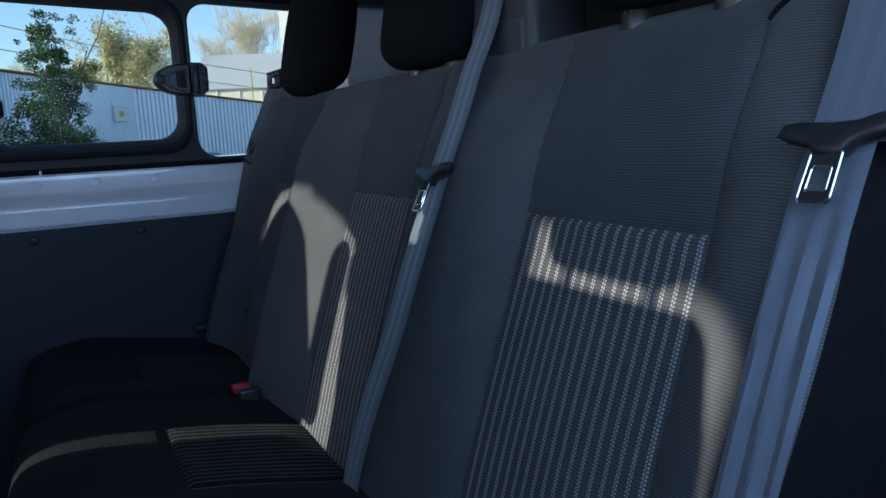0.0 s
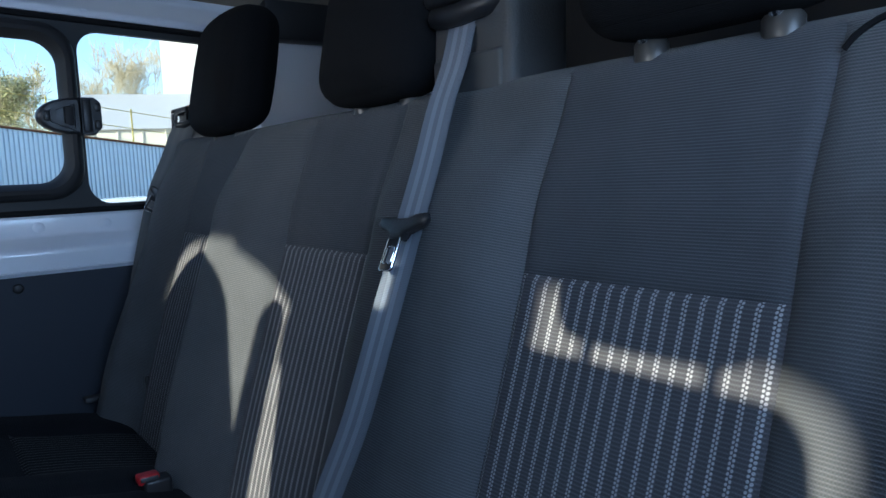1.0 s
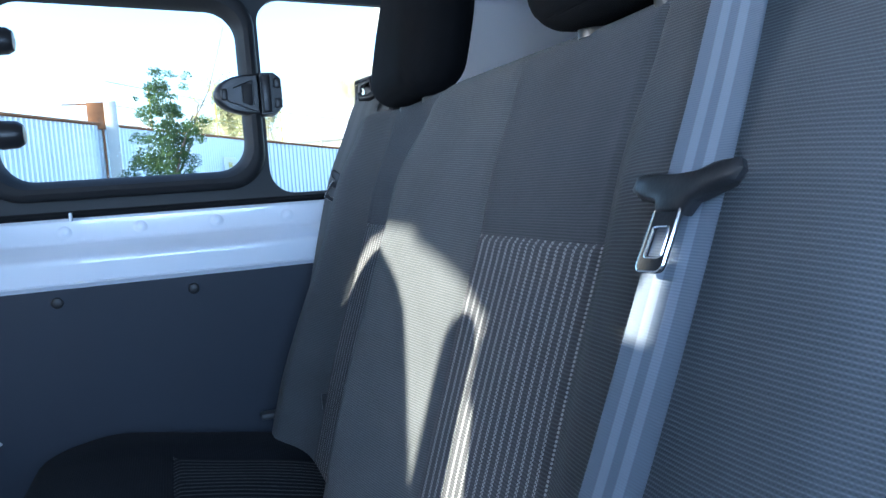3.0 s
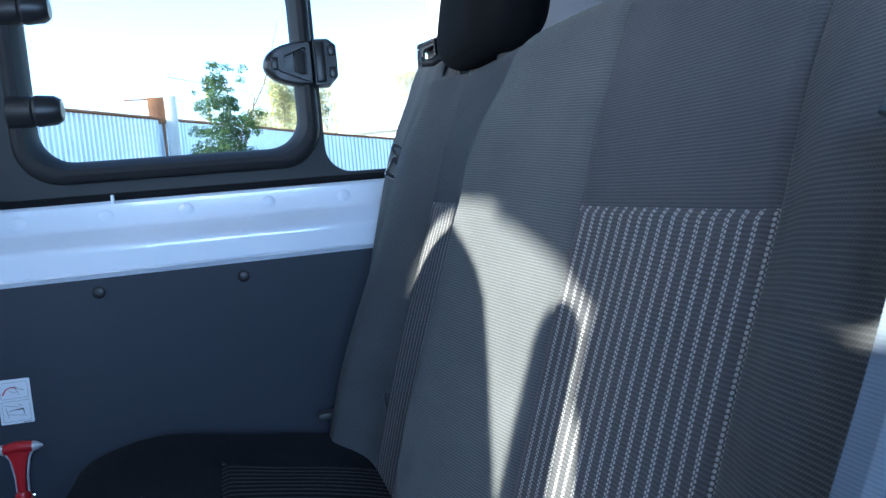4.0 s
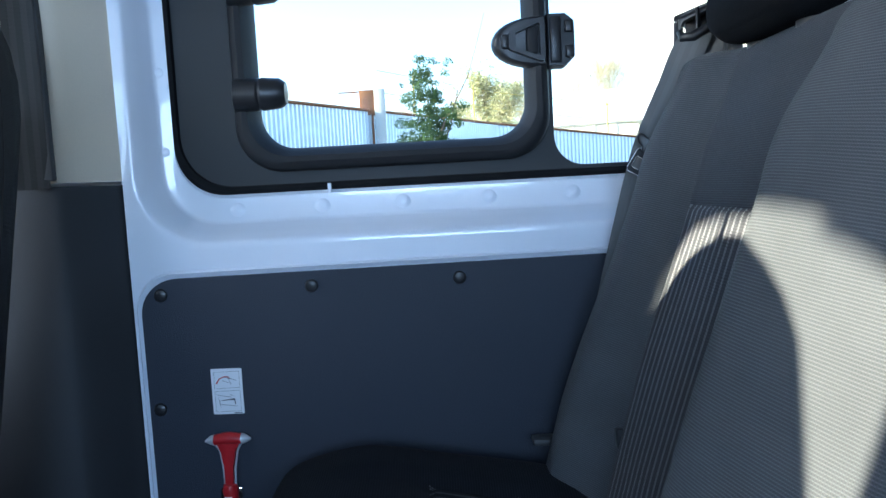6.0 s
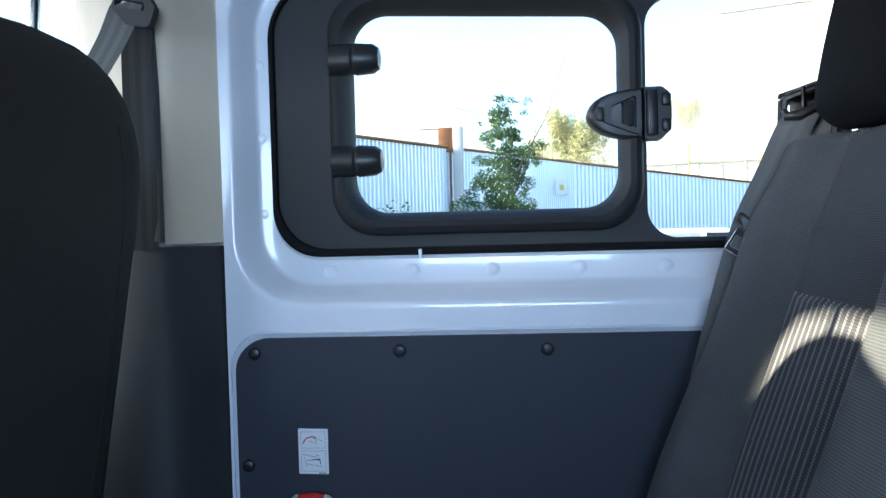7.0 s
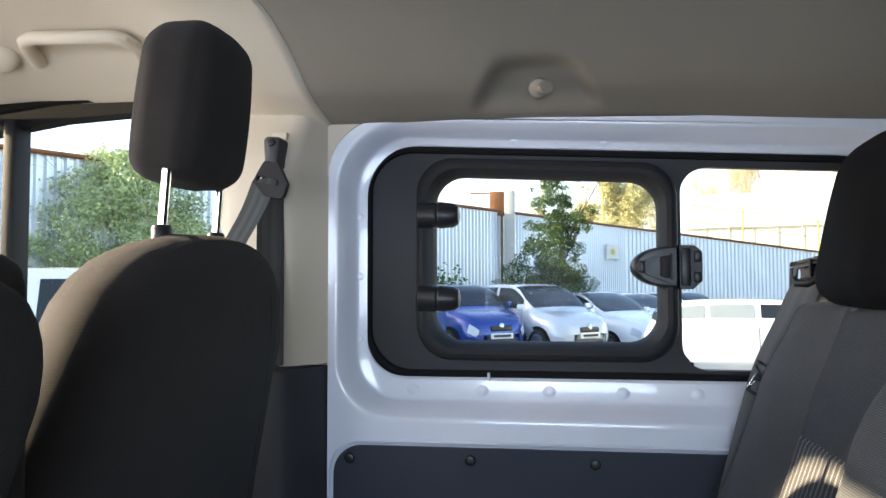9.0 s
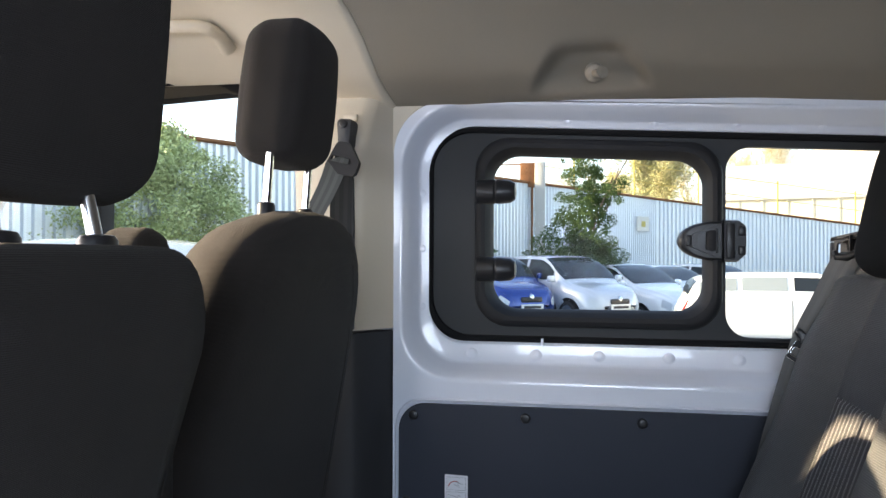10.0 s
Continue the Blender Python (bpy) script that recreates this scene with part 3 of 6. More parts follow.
def shell():
    setting("floor", box(-1.6, 1.35, -1.95, 0.10, 0.50, 0.55), FLOORM, "dark ribbed rubber van floor", "floor")
    setting("bulkhead", box(1.25, 1.28, -1.93, 0.0, 0.55, 1.92), SASH, "dark panelled bulkhead behind the rear bench", "bulkhead")
    # nearside wall with the closed sliding door and its window
    w = plate([(-1.5, 0.3), (1.35, 0.3), (1.35, 1.985), (-1.5, 1.985)],
              [quad(-0.19, 0.71, 1.32, 0.01, 0.06), rpoly([(-1.25, 1.29), (-0.42, 1.29), (-0.45, 1.80), (-0.80, 1.82)], 0.04, 6)],
              lambda u, v, d: (u, -1.93 - d, v), 0.05)
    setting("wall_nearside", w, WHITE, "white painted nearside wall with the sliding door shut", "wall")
    setting("door_panel", plate(rpoly([(-0.22, 0.56), (0.78, 0.56), (0.78, 1.20), (-0.22, 1.20)], 0.03, 4), [], lambda u, v, d: (u, -1.925 + d, v), 0.006), PANEL, "charcoal lining panel on the sliding door", "panel")
    setting("pillar_nearside", box(0.60, 0.76, -1.66, -1.565, 0.55, 1.80, 0.015), BLACK, "dark plastic trim on the rear door pillar", "trim")
    setting("pillar_trim_nearside", box(-0.46, -0.27, -1.925, -1.575, 0.55, 1.88, 0.03, 3), CREAM, "cream plastic trim on the nearside door pillar", "trim")
    setting("quarter_trim", box(0.735, 1.24, -0.05, -0.004, 1.665, 1.80, 0.012), BLACK, "black plastic trim above the rear side wall", "trim")
    # cab front
    setting("dashboard", box(-1.35, -0.98, -1.62, 0.05, 0.75, 1.22, 0.08, 4), DARK, "dark grey moulded dashboard", "dashboard")
    setting("scuttle", box(-1.95, -1.30, -1.66, 0.08, 0.40, 1.12, 0.05, 3), WHITE, "white painted bonnet ahead of the windscreen", "bonnet")
    for y, g in ((-1.78, 0.56), (0.02, -1)):
        setting("windscreen_pillar", tube([(-1.55, y, 1.08), (-1.28, y + g * 0.13, 1.45), (-1.02, y + g * 0.25, 1.90)], 0.070, 10), CREAM, "cream trimmed windscreen pillar", "trim")
    setting("windscreen_header", box(-1.10, -1.0, -1.5, -0.14, 1.887, 1.96, 0.01), CREAM, "cream trimmed rail over the windscreen", "trim")
    # unseen corner plates, outlined to cut the sun patches on the bench
    setting("windscreen_sun_mask", plate([(-0.03, 1.15), (-0.25, 1.15), (-0.300, 1.55), (-0.325, 1.72), (-0.328, 1.800), (-0.336, 1.850), (-0.367, 1.885), (-0.433, 1.900), (-0.533, 1.905), (-0.58, 1.905), (-0.58, 1.95), (-0.03, 1.95)], [], lambda u, v, d: (-1.11 - d, u, v), 0.02), CREAM, "unseen cream windscreen corner plate shaped to mask the sun", "trim")
    setting("windscreen_sun_mask_nearside", plate([(-1.97, 1.15), (-1.97, 1.95), (-1.46, 1.95), (-1.46, 1.876), (-1.532, 1.866), (-1.562, 1.855), (-1.576, 1.836), (-1.580, 1.812), (-1.573, 1.75), (-1.565, 1.50), (-1.56, 1.15)], [], lambda u, v, d: (-1.11 - d, u, v), 0.02), CREAM, "unseen cream nearside windscreen plate shaped to mask the sun", "trim")
    # unseen plate added to block sun between the belt and the near seat
    setting("sun_gap_plate", plate([(-1.313, 1.800), (-1.158, 1.796), (-1.158, 1.91), (-1.313, 1.91)], [], lambda u, v, d: (-1.12 + d, u, v), 0.03), CREAM, "unseen cream plate added to narrow the sun on the near seat", "sun visor", smooth=False)
    # unseen panel; its lower edge is drawn to cast the slanting shadow edge
    setting("sun_patch_panel", plate([(-1.088, 1.830), (-0.872, 1.812), (-0.837, 1.827), (-0.801, 1.844), (-0.787, 1.851), (-0.759, 1.864), (-0.723, 1.877), (-0.688, 1.886), (-0.688, 1.91), (-1.088, 1.91)], [], lambda u, v, d: (-1.12 + d, u, v), 0.13), CREAM, "unseen cream panel added to shape the sun patch", "trim", smooth=False)


def cabin_mirror():
    """A mirror hung below the windscreen rail; unseen, added to cut off the sun patch."""
    m = thing("sun_patch_mirror", (-1.06, -0.945, 1.83), "unseen black mirror added to cut the sun patch", "mirror")
    sil = rpoly([(-1.050, 1.738), (-0.846, 1.724), (-0.842, 1.806), (-1.050, 1.806)], 0.016, 5)
    shell_bm = loft([[(x, -0.946 + (u + 0.946) * k, 1.768 + (v - 1.768) * k) for u, v in sil] for k, x in ((0.72, -1.115), (0.93, -1.106), (1.0, -1.092), (1.0, -1.080))], True, True, False)
    body = part("housing", shell_bm, BLACK, m, "black plastic mirror housing")
    part("glass", loft([[(x, -0.946 + (u + 0.946) * k, 1.768 + (v - 1.768) * k) for u, v in sil] for k, x in ((0.985, -1.084), (0.94, -1.0825))], True, True, True), MIRROR, body, "silvered mirror glass")
    part("stem", tube([(-1.10, -0.945, 1.790), (-1.075, -0.945, 1.815), (-1.05, -0.945, 1.835)], 0.009, 10), BLACK, m)


shell()
cabin_mirror()


# ---- rear bench ----
BACK = [(s, x - 0.010, z) for s, x, z in [(-0.08, 0.364, 0.872), (0.0, 0.384, 0.945), (0.06, 0.399, 1.000), (0.16, 0.430, 1.095), (0.27, 0.467, 1.200), (0.335, 0.488, 1.262), (0.41, 0.508, 1.330),
        (0.48, 0.535, 1.394), (0.52, 0.548, 1.428), (0.540, 0.558, 1.440), (0.565, 0.580, 1.446), (0.60, 0.612, 1.436), (0.64, 0.632, 1.400), (0.80, 0.600, 1.24), (1.10, 0.54, 0.94)]]
SEATS = ((-0.3105, 0.1175), (-0.7685, 0.1175), (-1.271, 0.120))
S_INSERT = 0.337
Y_FAR, Y_NEAR = -0.058, -1.482


def bolster(y):
    """How far the padding swells forward of the inserts at y."""
    edges = [(Y_FAR, 0.012), (-0.075, 0.032), (-0.115, 0.044), (-0.160, 0.036), (-0.193, 0.004), (-0.22, 0.0), (-0.310, 0.0), (-0.405, 0.0), (-0.428, 0.007), (-0.452, 0.036), (-0.482, 0.050), (-0.520, 0.046), (-0.560, 0.034), (-0.610, 0.016),
             (-0.651, 0.002), (-0.768, 0.0), (-0.886, 0.004), (-0.935, 0.026), (-1.00, 0.034), (-1.055, 0.036), (-1.112, 0.026), (-1.151, 0.004), (-1.271, 0.0), (-1.391, 0.003), (-1.424, 0.012),
             (-1.450, 0.012), (-1.470, 0.002), (Y_NEAR, -0.022)]
    return curve_at([(-a, p) for a, p in edges], -y)[0]


def seam(y, s):
    """A narrow valley along the sewn lines."""
    g = 0.0
    for c, half in SEATS:
        for e in (c - half, c + half):
            g = max(g, math.exp(-((y - e) / 0.004) ** 2))
        if abs(y - c) < half:
            g = max(g, 0.8 * math.exp(-((s - S_INSERT) / 0.004) ** 2))
    return 0.004 * g


def back_at(y, s):
    x, z = curve_at(BACK, s)
    shared = smooth01((y + 0.70) / 0.04) * smooth01((-0.42 - y) / 0.01)  # the full padding between the far and the middle seat
    fade = 1 - smooth01((s - 0.36) / 0.15)
    fade += smooth01((y + 0.19) / 0.05) * (0.75 * smooth01((s - 0.36) / 0.15) - 0.75 * smooth01((s - 0.515) / 0.05))
    fade += shared * (0.55 * smooth01((s - 0.36) / 0.15) - 0.55 * smooth01((s - 0.49) / 0.07))
    wob = 0.0025 * noise.noise(Vector((y * 7, s * 6, 3.1)))
    low = smooth01(s / 0.33)
    wing = smooth01((y + 0.19) / 0.05)
    low += (1 - low) * max(wing, shared)
    d = bolster(y) * (fade if s < 0.56 else 0) * (0.35 + 0.65 * low) + 0.015 * wing * (1 - smooth01((s - 0.02) / 0.36)) + wob - seam(y, s) * (1 if s < 0.53 else 0)
    side = 0.0
    if s > 0.45:  # rounded shoulders
        for e, w, h in ((Y_FAR, 0.05, 0.022), (Y_NEAR, 0.07, 0.035)):
            q = smooth01(1 - abs(y - e) / w)
            side += h * q * q * smooth01((s - 0.45) / 0.12)
    return (x - d * 0.94, y, z + d * 0.33 - side)


CUSH = [(0.0, 0.395, 0.872), (0.03, 0.372, 0.892), (0.10, 0.300, 0.913), (0.22, 0.180, 0.937), (0.33, 0.070, 0.955), (0.40, 0.005, 0.957), (0.44, -0.030, 0.942), (0.47, -0.047, 0.908), (0.55, -0.030, 0.82), (0.62, 0.02, 0.77)]
S_CUSH = 0.245


def cush_at(y, s):
    x, z = curve_at(CUSH, s)
    b = bolster(y)
    side = 0.0
    for e in (Y_FAR, Y_NEAR, -0.538, -1.023):
        side = max(side, math.exp(-((y - e) / 0.012) ** 2))
    ends = max(smooth01(1 - (Y_FAR - y) / 0.07), smooth01(1 - (y - Y_NEAR) / 0.07))
    front = smooth01((s - 0.30) / 0.12)
    groove = 0.005 * max([math.exp(-((s - S_CUSH) / 0.005) ** 2) if abs(y - c) < half else 0 for c, half in SEATS] + [math.exp(-((abs(y - c) - half) / 0.005) ** 2) if s < S_CUSH else 0 for c, half in SEATS])
    up = 0.35 * b * (1 - front) - 0.012 * side - 0.02 * ends * ends - groove + 0.003 * noise.noise(Vector((x * 8, y * 8, 0)))
    return (x + 0.03 * ends * front + 0.008 * side * front, y, z + up)


def wall_tower(bench):
    """The belt guide at the wall end: a hollow housing turned towards the door, with an open slot through which the belt comes."""
    turn = Matrix.Translation((0.530, -0.099, 0)) @ Matrix.Rotation(radians(50), 4, "Z")
    hw, zt = 0.031, 1.520

    def put(name, bm, material, parent, label=""):
        bmesh.ops.transform(bm, verts=bm.verts, matrix=turn)
        return part(name, bm, material, parent, label)

    face = rpoly([(-hw, 1.34), (hw, 1.34), (hw - 0.002, zt - 0.014), (-hw + 0.002, zt)], [0.004, 0.004, 0.014, 0.010], 5)
    slot = rpoly([(-hw + 0.007, 1.486), (hw - 0.006, 1.470), (hw - 0.007, zt - 0.024), (-hw + 0.008, zt - 0.010)], [0.005, 0.007, 0.005, 0.005], 4)
    tower = put("belt_tower", plate(face, [slot], lambda u, v, d: (d + 0.10 * (v - 1.45), u, v), 0.007), PLATEG, bench, "pale grey plastic belt guide")
    side = rpoly([(-0.010, 1.34), (0.060, 1.34), (0.060, zt - 0.020), (0.006, zt)], [0.003, 0.01, 0.025, 0.006], 5)
    put("side_panel", plate(side, [], lambda u, v, d: (u, -hw - 0.005 + d, v), 0.005), GREYP, tower)
    put("side_panel", plate(rpoly([(-0.008, 1.34), (0.03, 1.34), (0.03, 1.455), (0.006, zt - 0.014)], 0.003, 3), [], lambda u, v, d: (u, hw + d, v), 0.004), GREYP, tower)
    top = [[(0.004 + u, y, zt - 0.007 - 0.22 * (y + hw) + w) for u, w in ((0.0, 0.0), (0.004, 0.007), (0.030, 0.005), (0.058, -0.006), (0.058, -0.010), (0.028, 0.0), (0.006, 0.0))] for y in lin(-hw - 0.005, hw + 0.004, 7)]
    put("cap", loft(top, True, True, True), BLACK, tower, "black cap")
    lip = tube([(-0.002, hw - 0.006, 1.482), (-0.006, hw - 0.012, 1.473), (-0.007, 0.004, 1.473), (-0.004, -hw + 0.016, 1.482), (0.002, -hw + 0.006, 1.503)], [0.004, 0.0065, 0.007, 0.006, 0.003], 10)
    put("belt_lip", lip, BLACK, tower, "black belt lip")
    put("back_panel", box(0.034, 0.038, -hw, hw, 1.40, zt - 0.012, 0.001), BLACK, tower, "dark inside of the guide")
    put("divider", box(-0.001, 0.010, 0.001, 0.004, 1.472, zt - 0.010, 0.001), BLACK, tower)
    for a, b in (((0.002, 1.36), (0.002, 1.430)), ((-0.006, 1.432), (0.010, 1.432))):
        put("joint", tube([(0.10 * (v - 1.45) - 0.0004, u, v) for u, v in (a, b)], 0.0011, 5), BLACK, tower)


def rear_bench():
    bench = thing("rear_bench", (0.3, -0.785, 0.55), "three-seat charcoal cloth rear bench with pale stitched stripes", "bench seat")
    cols = [Y_FAR, -0.193, -0.428, -0.651, -0.886, -1.151, -1.391, Y_NEAR]
    for k, (a, b) in enumerate(zip(cols, cols[1:])):
        insert = k in (1, 3, 5)
        n = max(12, int(abs(a - b) / 0.006))
        ys = lin(a, b, n)
        s_low = lin(-0.08, S_INSERT, 66)
        s_top = lin(S_INSERT, 0.54, 30) + [0.552, 0.565, 0.58, 0.60, 0.62, 0.64, 0.72, 0.80, 0.95, 1.10]
        if insert:
            part("striped_insert", grid_patch(back_at, ys, s_low, a - 0.0030), STRIPE, bench, "dark cloth with columns of pale stitches")
            part("upper_panel", grid_patch(back_at, ys, s_top), UPPER, bench, "plain dark ribbed cloth")
        else:
            part("side_bolster", grid_patch(back_at, ys, s_low + s_top[1:]), CLOTH, bench, "charcoal ribbed cloth bolster")
    # closed ends of the backrest
    for y, g in ((Y_FAR, 1), (Y_NEAR, -1)):
        bm = bmesh.new()
        line = [back_at(y, s) for s in lin(-0.08, 1.10, 64)]
        f = [bm.verts.new(p) for p in line]
        bm.faces.new(f)
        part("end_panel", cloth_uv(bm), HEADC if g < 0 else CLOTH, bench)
    for k, (a, b) in enumerate(((Y_FAR, -0.535), (-0.541, -1.020), (-1.026, Y_NEAR))):
        c, half = SEATS[k]
        e0, e1 = c + half, c - half
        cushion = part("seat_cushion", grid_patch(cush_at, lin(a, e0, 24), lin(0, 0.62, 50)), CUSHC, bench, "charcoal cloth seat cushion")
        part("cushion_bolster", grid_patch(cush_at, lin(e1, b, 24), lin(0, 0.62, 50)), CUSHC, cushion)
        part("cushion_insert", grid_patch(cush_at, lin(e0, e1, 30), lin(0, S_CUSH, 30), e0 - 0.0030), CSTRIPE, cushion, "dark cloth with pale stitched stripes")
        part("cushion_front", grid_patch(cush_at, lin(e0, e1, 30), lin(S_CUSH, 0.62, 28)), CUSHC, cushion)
    part("seat_base", box(0.02, 0.55, -1.48, -0.08, 0.555, 0.80, 0.02), DARK, bench, "dark plastic covered seat base")
    line = [Vector(back_at(y, 0.535 - 0.030 * ((y + 1.432) / 0.040) ** 2)) + Vector((-0.001, 0, 0.001)) for y in lin(-1.394, -1.472, 14)]
    part("seam", tube(line, 0.0022, 6), HEADC, bench, "sewn seam")
    part("belt_anchor", box(0.298, 0.330, -0.072, -0.046, 0.938, 0.948, 0.003), GREYP, bench, "grey plastic belt anchor")
    part("anchor_tab", box(0.382, 0.392, -0.200, -0.188, 0.975, 1.000, 0.002), BLACK, bench, "small black plastic tab")
    # belt towers on the shoulders
    wall_tower(bench)
    for y0, y1, x0, zt in ((-1.065, -0.925, 0.548, 1.590), (-1.525, -1.462, 0.525, 1.512)):
        yc, hw = (y0 + y1) / 2, (y1 - y0) / 2
        rings = []
        for z, k, dx in ((1.33, 1.0, -0.03), (1.43, 1.0, 0.0), (zt - 0.03, 0.97, 0.008), (zt - 0.008, 0.92, 0.014), (zt, 0.80, 0.026)):
            rings.append([(x0 + dx + u, yc + v * k, z) for u, v in rpoly([(0, -hw), (0.085, -hw), (0.085, hw), (0, hw)], 0.014, 4)])
        tower = part("belt_tower", loft(rings, True, True, True), GREYP, bench, "grey plastic belt guide")
        cap = [[(x0 + dx + u, yc + v * k, z) for u, v in rpoly([(0, -hw), (0.06, -hw), (0.06, hw), (0, hw)], 0.012, 4)] for z, k, dx in ((zt - 0.040, 0.80, -0.006), (zt - 0.012, 0.78, 0.006), (zt - 0.004, 0.7, 0.012))]
        part("guide_mouth", loft(cap, True, True, True), BLACK, tower, "black belt mouth")
        if zt > 1.55:  # the middle tower's belt comes out through its front
            part("belt_lip", tube([(0.562, -0.932, 1.530), (0.550, -0.945, 1.523), (0.546, -0.985, 1.520), (0.550, -1.028, 1.523), (0.562, -1.041, 1.530)], 0.012, 10), BLACK, tower, "black belt lip")
            part("belt_hood", box(0.541, 0.600, -1.046, -0.927, 1.535, 1.570, 0.008, 3), BLACK, tower, "black hood over the belt")
            part("face_panel", box(0.5465, 0.560, -1.052, -0.935, 1.40, 1.478, 0.005, 3), GREYP, tower)
    return bench


rear_bench()


def cushion_block(w, h, d, r=0.035, crown=0.012, taper=0.0, lean=0.0):
    """A padded block about the origin: w across (y), h up (z), d deep (x), softly crowned."""
    bm = bmesh.new()
    bmesh.ops.create_cube(bm, size=1)
    bmesh.ops.subdivide_edges(bm, edges=list(bm.edges), cuts=19, use_grid_fill=True)
    for v in bm.verts:
        p = Vector((v.co.x * d, v.co.y * w, v.co.z * h))
        q = Vector((max(-d / 2 + r, min(d / 2 - r, p.x)), max(-w / 2 + r, min(w / 2 - r, p.y)), max(-h / 2 + r, min(h / 2 - r, p.z))))
        e = p - q
        if e.length > 1e-9:
            # spread the verts of the rim over the rounded edge
            m = max(abs(e.x), abs(e.y), abs(e.z))
            e = e.normalized() * r * (m / r)
        p = q + e
        u, t = p.y / (w / 2), p.z / (h / 2)
        p.x += (1 if p.x > 0 else -1) * crown * (1 - u * u) * (1 - t * t) if abs(v.co.x) > 0.49 else 0
        p.y *= 1 + taper * t + 0.03 * (1 - t * t)
        p.x += lean * p.z
        p.z += 0.06 * h * (1 - u * u) * (1 if t > 0 else 0.35) * t
        v.co = p
    return cloth_uv(bm)


def headrest(at, w, h, d, material, parent, spacing, post_to, lean=0.25, taper=-0.05, collar=1.0, upright=1.0, behind=0.0, r=0.042, finish=None):
    """A headrest centred at a place, with two chromed posts down into the seat."""
    bm = cushion_block(w, h, d, r, 0.010, taper, lean)
    bmesh.ops.translate(bm, verts=bm.verts, vec=at)
    pad = part("headrest", bm, material, parent, "dark cloth headrest")
    for sgn in (-1, 1):
        y = at[1] + sgn * spacing / 2
        zb = at[2] - h / 2 + 0.01
        foot = at[0] + behind + upright * lean * (post_to - at[2])
        part("post", tube([(foot, y, post_to - 0.004), (at[0] + behind * 0.85 + lean * (zb - at[2]), y, zb + (0.02 if behind == 0 else -0.002))], 0.0058, 10), CHROME, pad, "chromed steel post")
        rings = [[(foot + rr * math.cos(t), y + rr * 1.25 * math.sin(t), post_to + z) for t in lin(0, 2 * math.pi, 17)[:-1]] for rr, z in ((0.017 * collar, -0.012), (0.017 * collar, 0.003 * collar), (0.014 * collar, 0.008 * collar), (0.007, 0.009 * collar))]
        part("collar", loft(rings, True, False, True), finish or BLACK, pad, "domed steel post collar" if finish else "black plastic post collar")
    return pad


bench_ob = bpy.data.objects["rear_bench"]
for y, z in ((-0.272, 1.553), (-0.820, 1.554), (-1.288, 1.563)):
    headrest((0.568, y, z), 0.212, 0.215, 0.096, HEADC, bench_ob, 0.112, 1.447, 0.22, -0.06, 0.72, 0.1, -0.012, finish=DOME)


# ---- front seats ----
def driver_seat():
    seat = thing("driver_seat", (-0.5, -0.395, 0.55), "dark charcoal cloth driver's seat with raised headrest", "car seat")
    yc, ztop, xb, width, turn = -0.4485, 1.533, -0.230, 0.405, 0.075
    # shell: silhouettes from the front face to the rear face, with a rounded top
    rings = []
    for k, dx in ((0.60, -0.135), (0.74, -0.126), (0.87, -0.104), (0.955, -0.074), (1.0, -0.044), (0.985, -0.024), (0.93, -0.010), (0.82, -0.002), (0.55, 0.004)):
        hw, top = width / 2 * k, ztop - 0.10 * (1 - k)
        vs = [0.0, 0.003, 0.010, 0.022, 0.040, 0.065, 0.095, 0.13, 0.17, 0.22, 0.30, 0.42, top - 0.93]
        outer = [(hw * (1 - (1 - min(v / 0.16, 1.0)) ** 2.3) ** 0.42, top - v) for v in vs[1:]]
        inner = [(-hw * (1 - (1 - min(v / 0.135, 1.0)) ** 2.3) ** 0.40 * (1 + min(0.30, max(0.0, (v - 0.105) * 1.9))), top - v) for v in vs[1:]]
        sil = [(0.0, top)] + outer + inner[::-1]
        rings.append([(xb + dx - (ztop - v) * 0.17 + turn * u, yc + u, v) for u, v in sil])
    back = part("backrest", cloth_uv(loft(rings, True, True, True)), FRONTC, seat, "dark charcoal cloth backrest")
    for sg in (-1, 1):
        line = [(xb - 0.0015 - (ztop - z) * 0.17 + turn * sg * width / 2 * f, yc + sg * width / 2 * f, z) for z, f in ((0.98, 0.72), (1.15, 0.745), (1.28, 0.75), (ztop - 0.19, 0.735), (ztop - 0.12, 0.68), (ztop - 0.075, 0.58))]
        part("piping", tube(line, 0.0025, 6), FRONTC, back, "sewn seam")
    headrest((xb - 0.060, yc + 0.006, 1.686), 0.150, 0.180, 0.088, FRONTC, seat, 0.135, ztop + 0.002, 0.10, -0.06, 0.65, 1.0, 0.012, r=0.030)
    cu = cushion_block(width + 0.02, 0.16, 0.50, 0.05, 0.01)
    bmesh.ops.translate(cu, verts=cu.verts, vec=(xb - 0.42, yc, 0.93))
    part("seat_cushion", cu, FRONTC, seat)
    part("seat_base", box(xb - 0.62, xb - 0.15, yc - width / 2 + 0.03, yc + width / 2 - 0.03, 0.555, 0.86, 0.02), DARK, seat)
    return seat


driver = driver_seat()


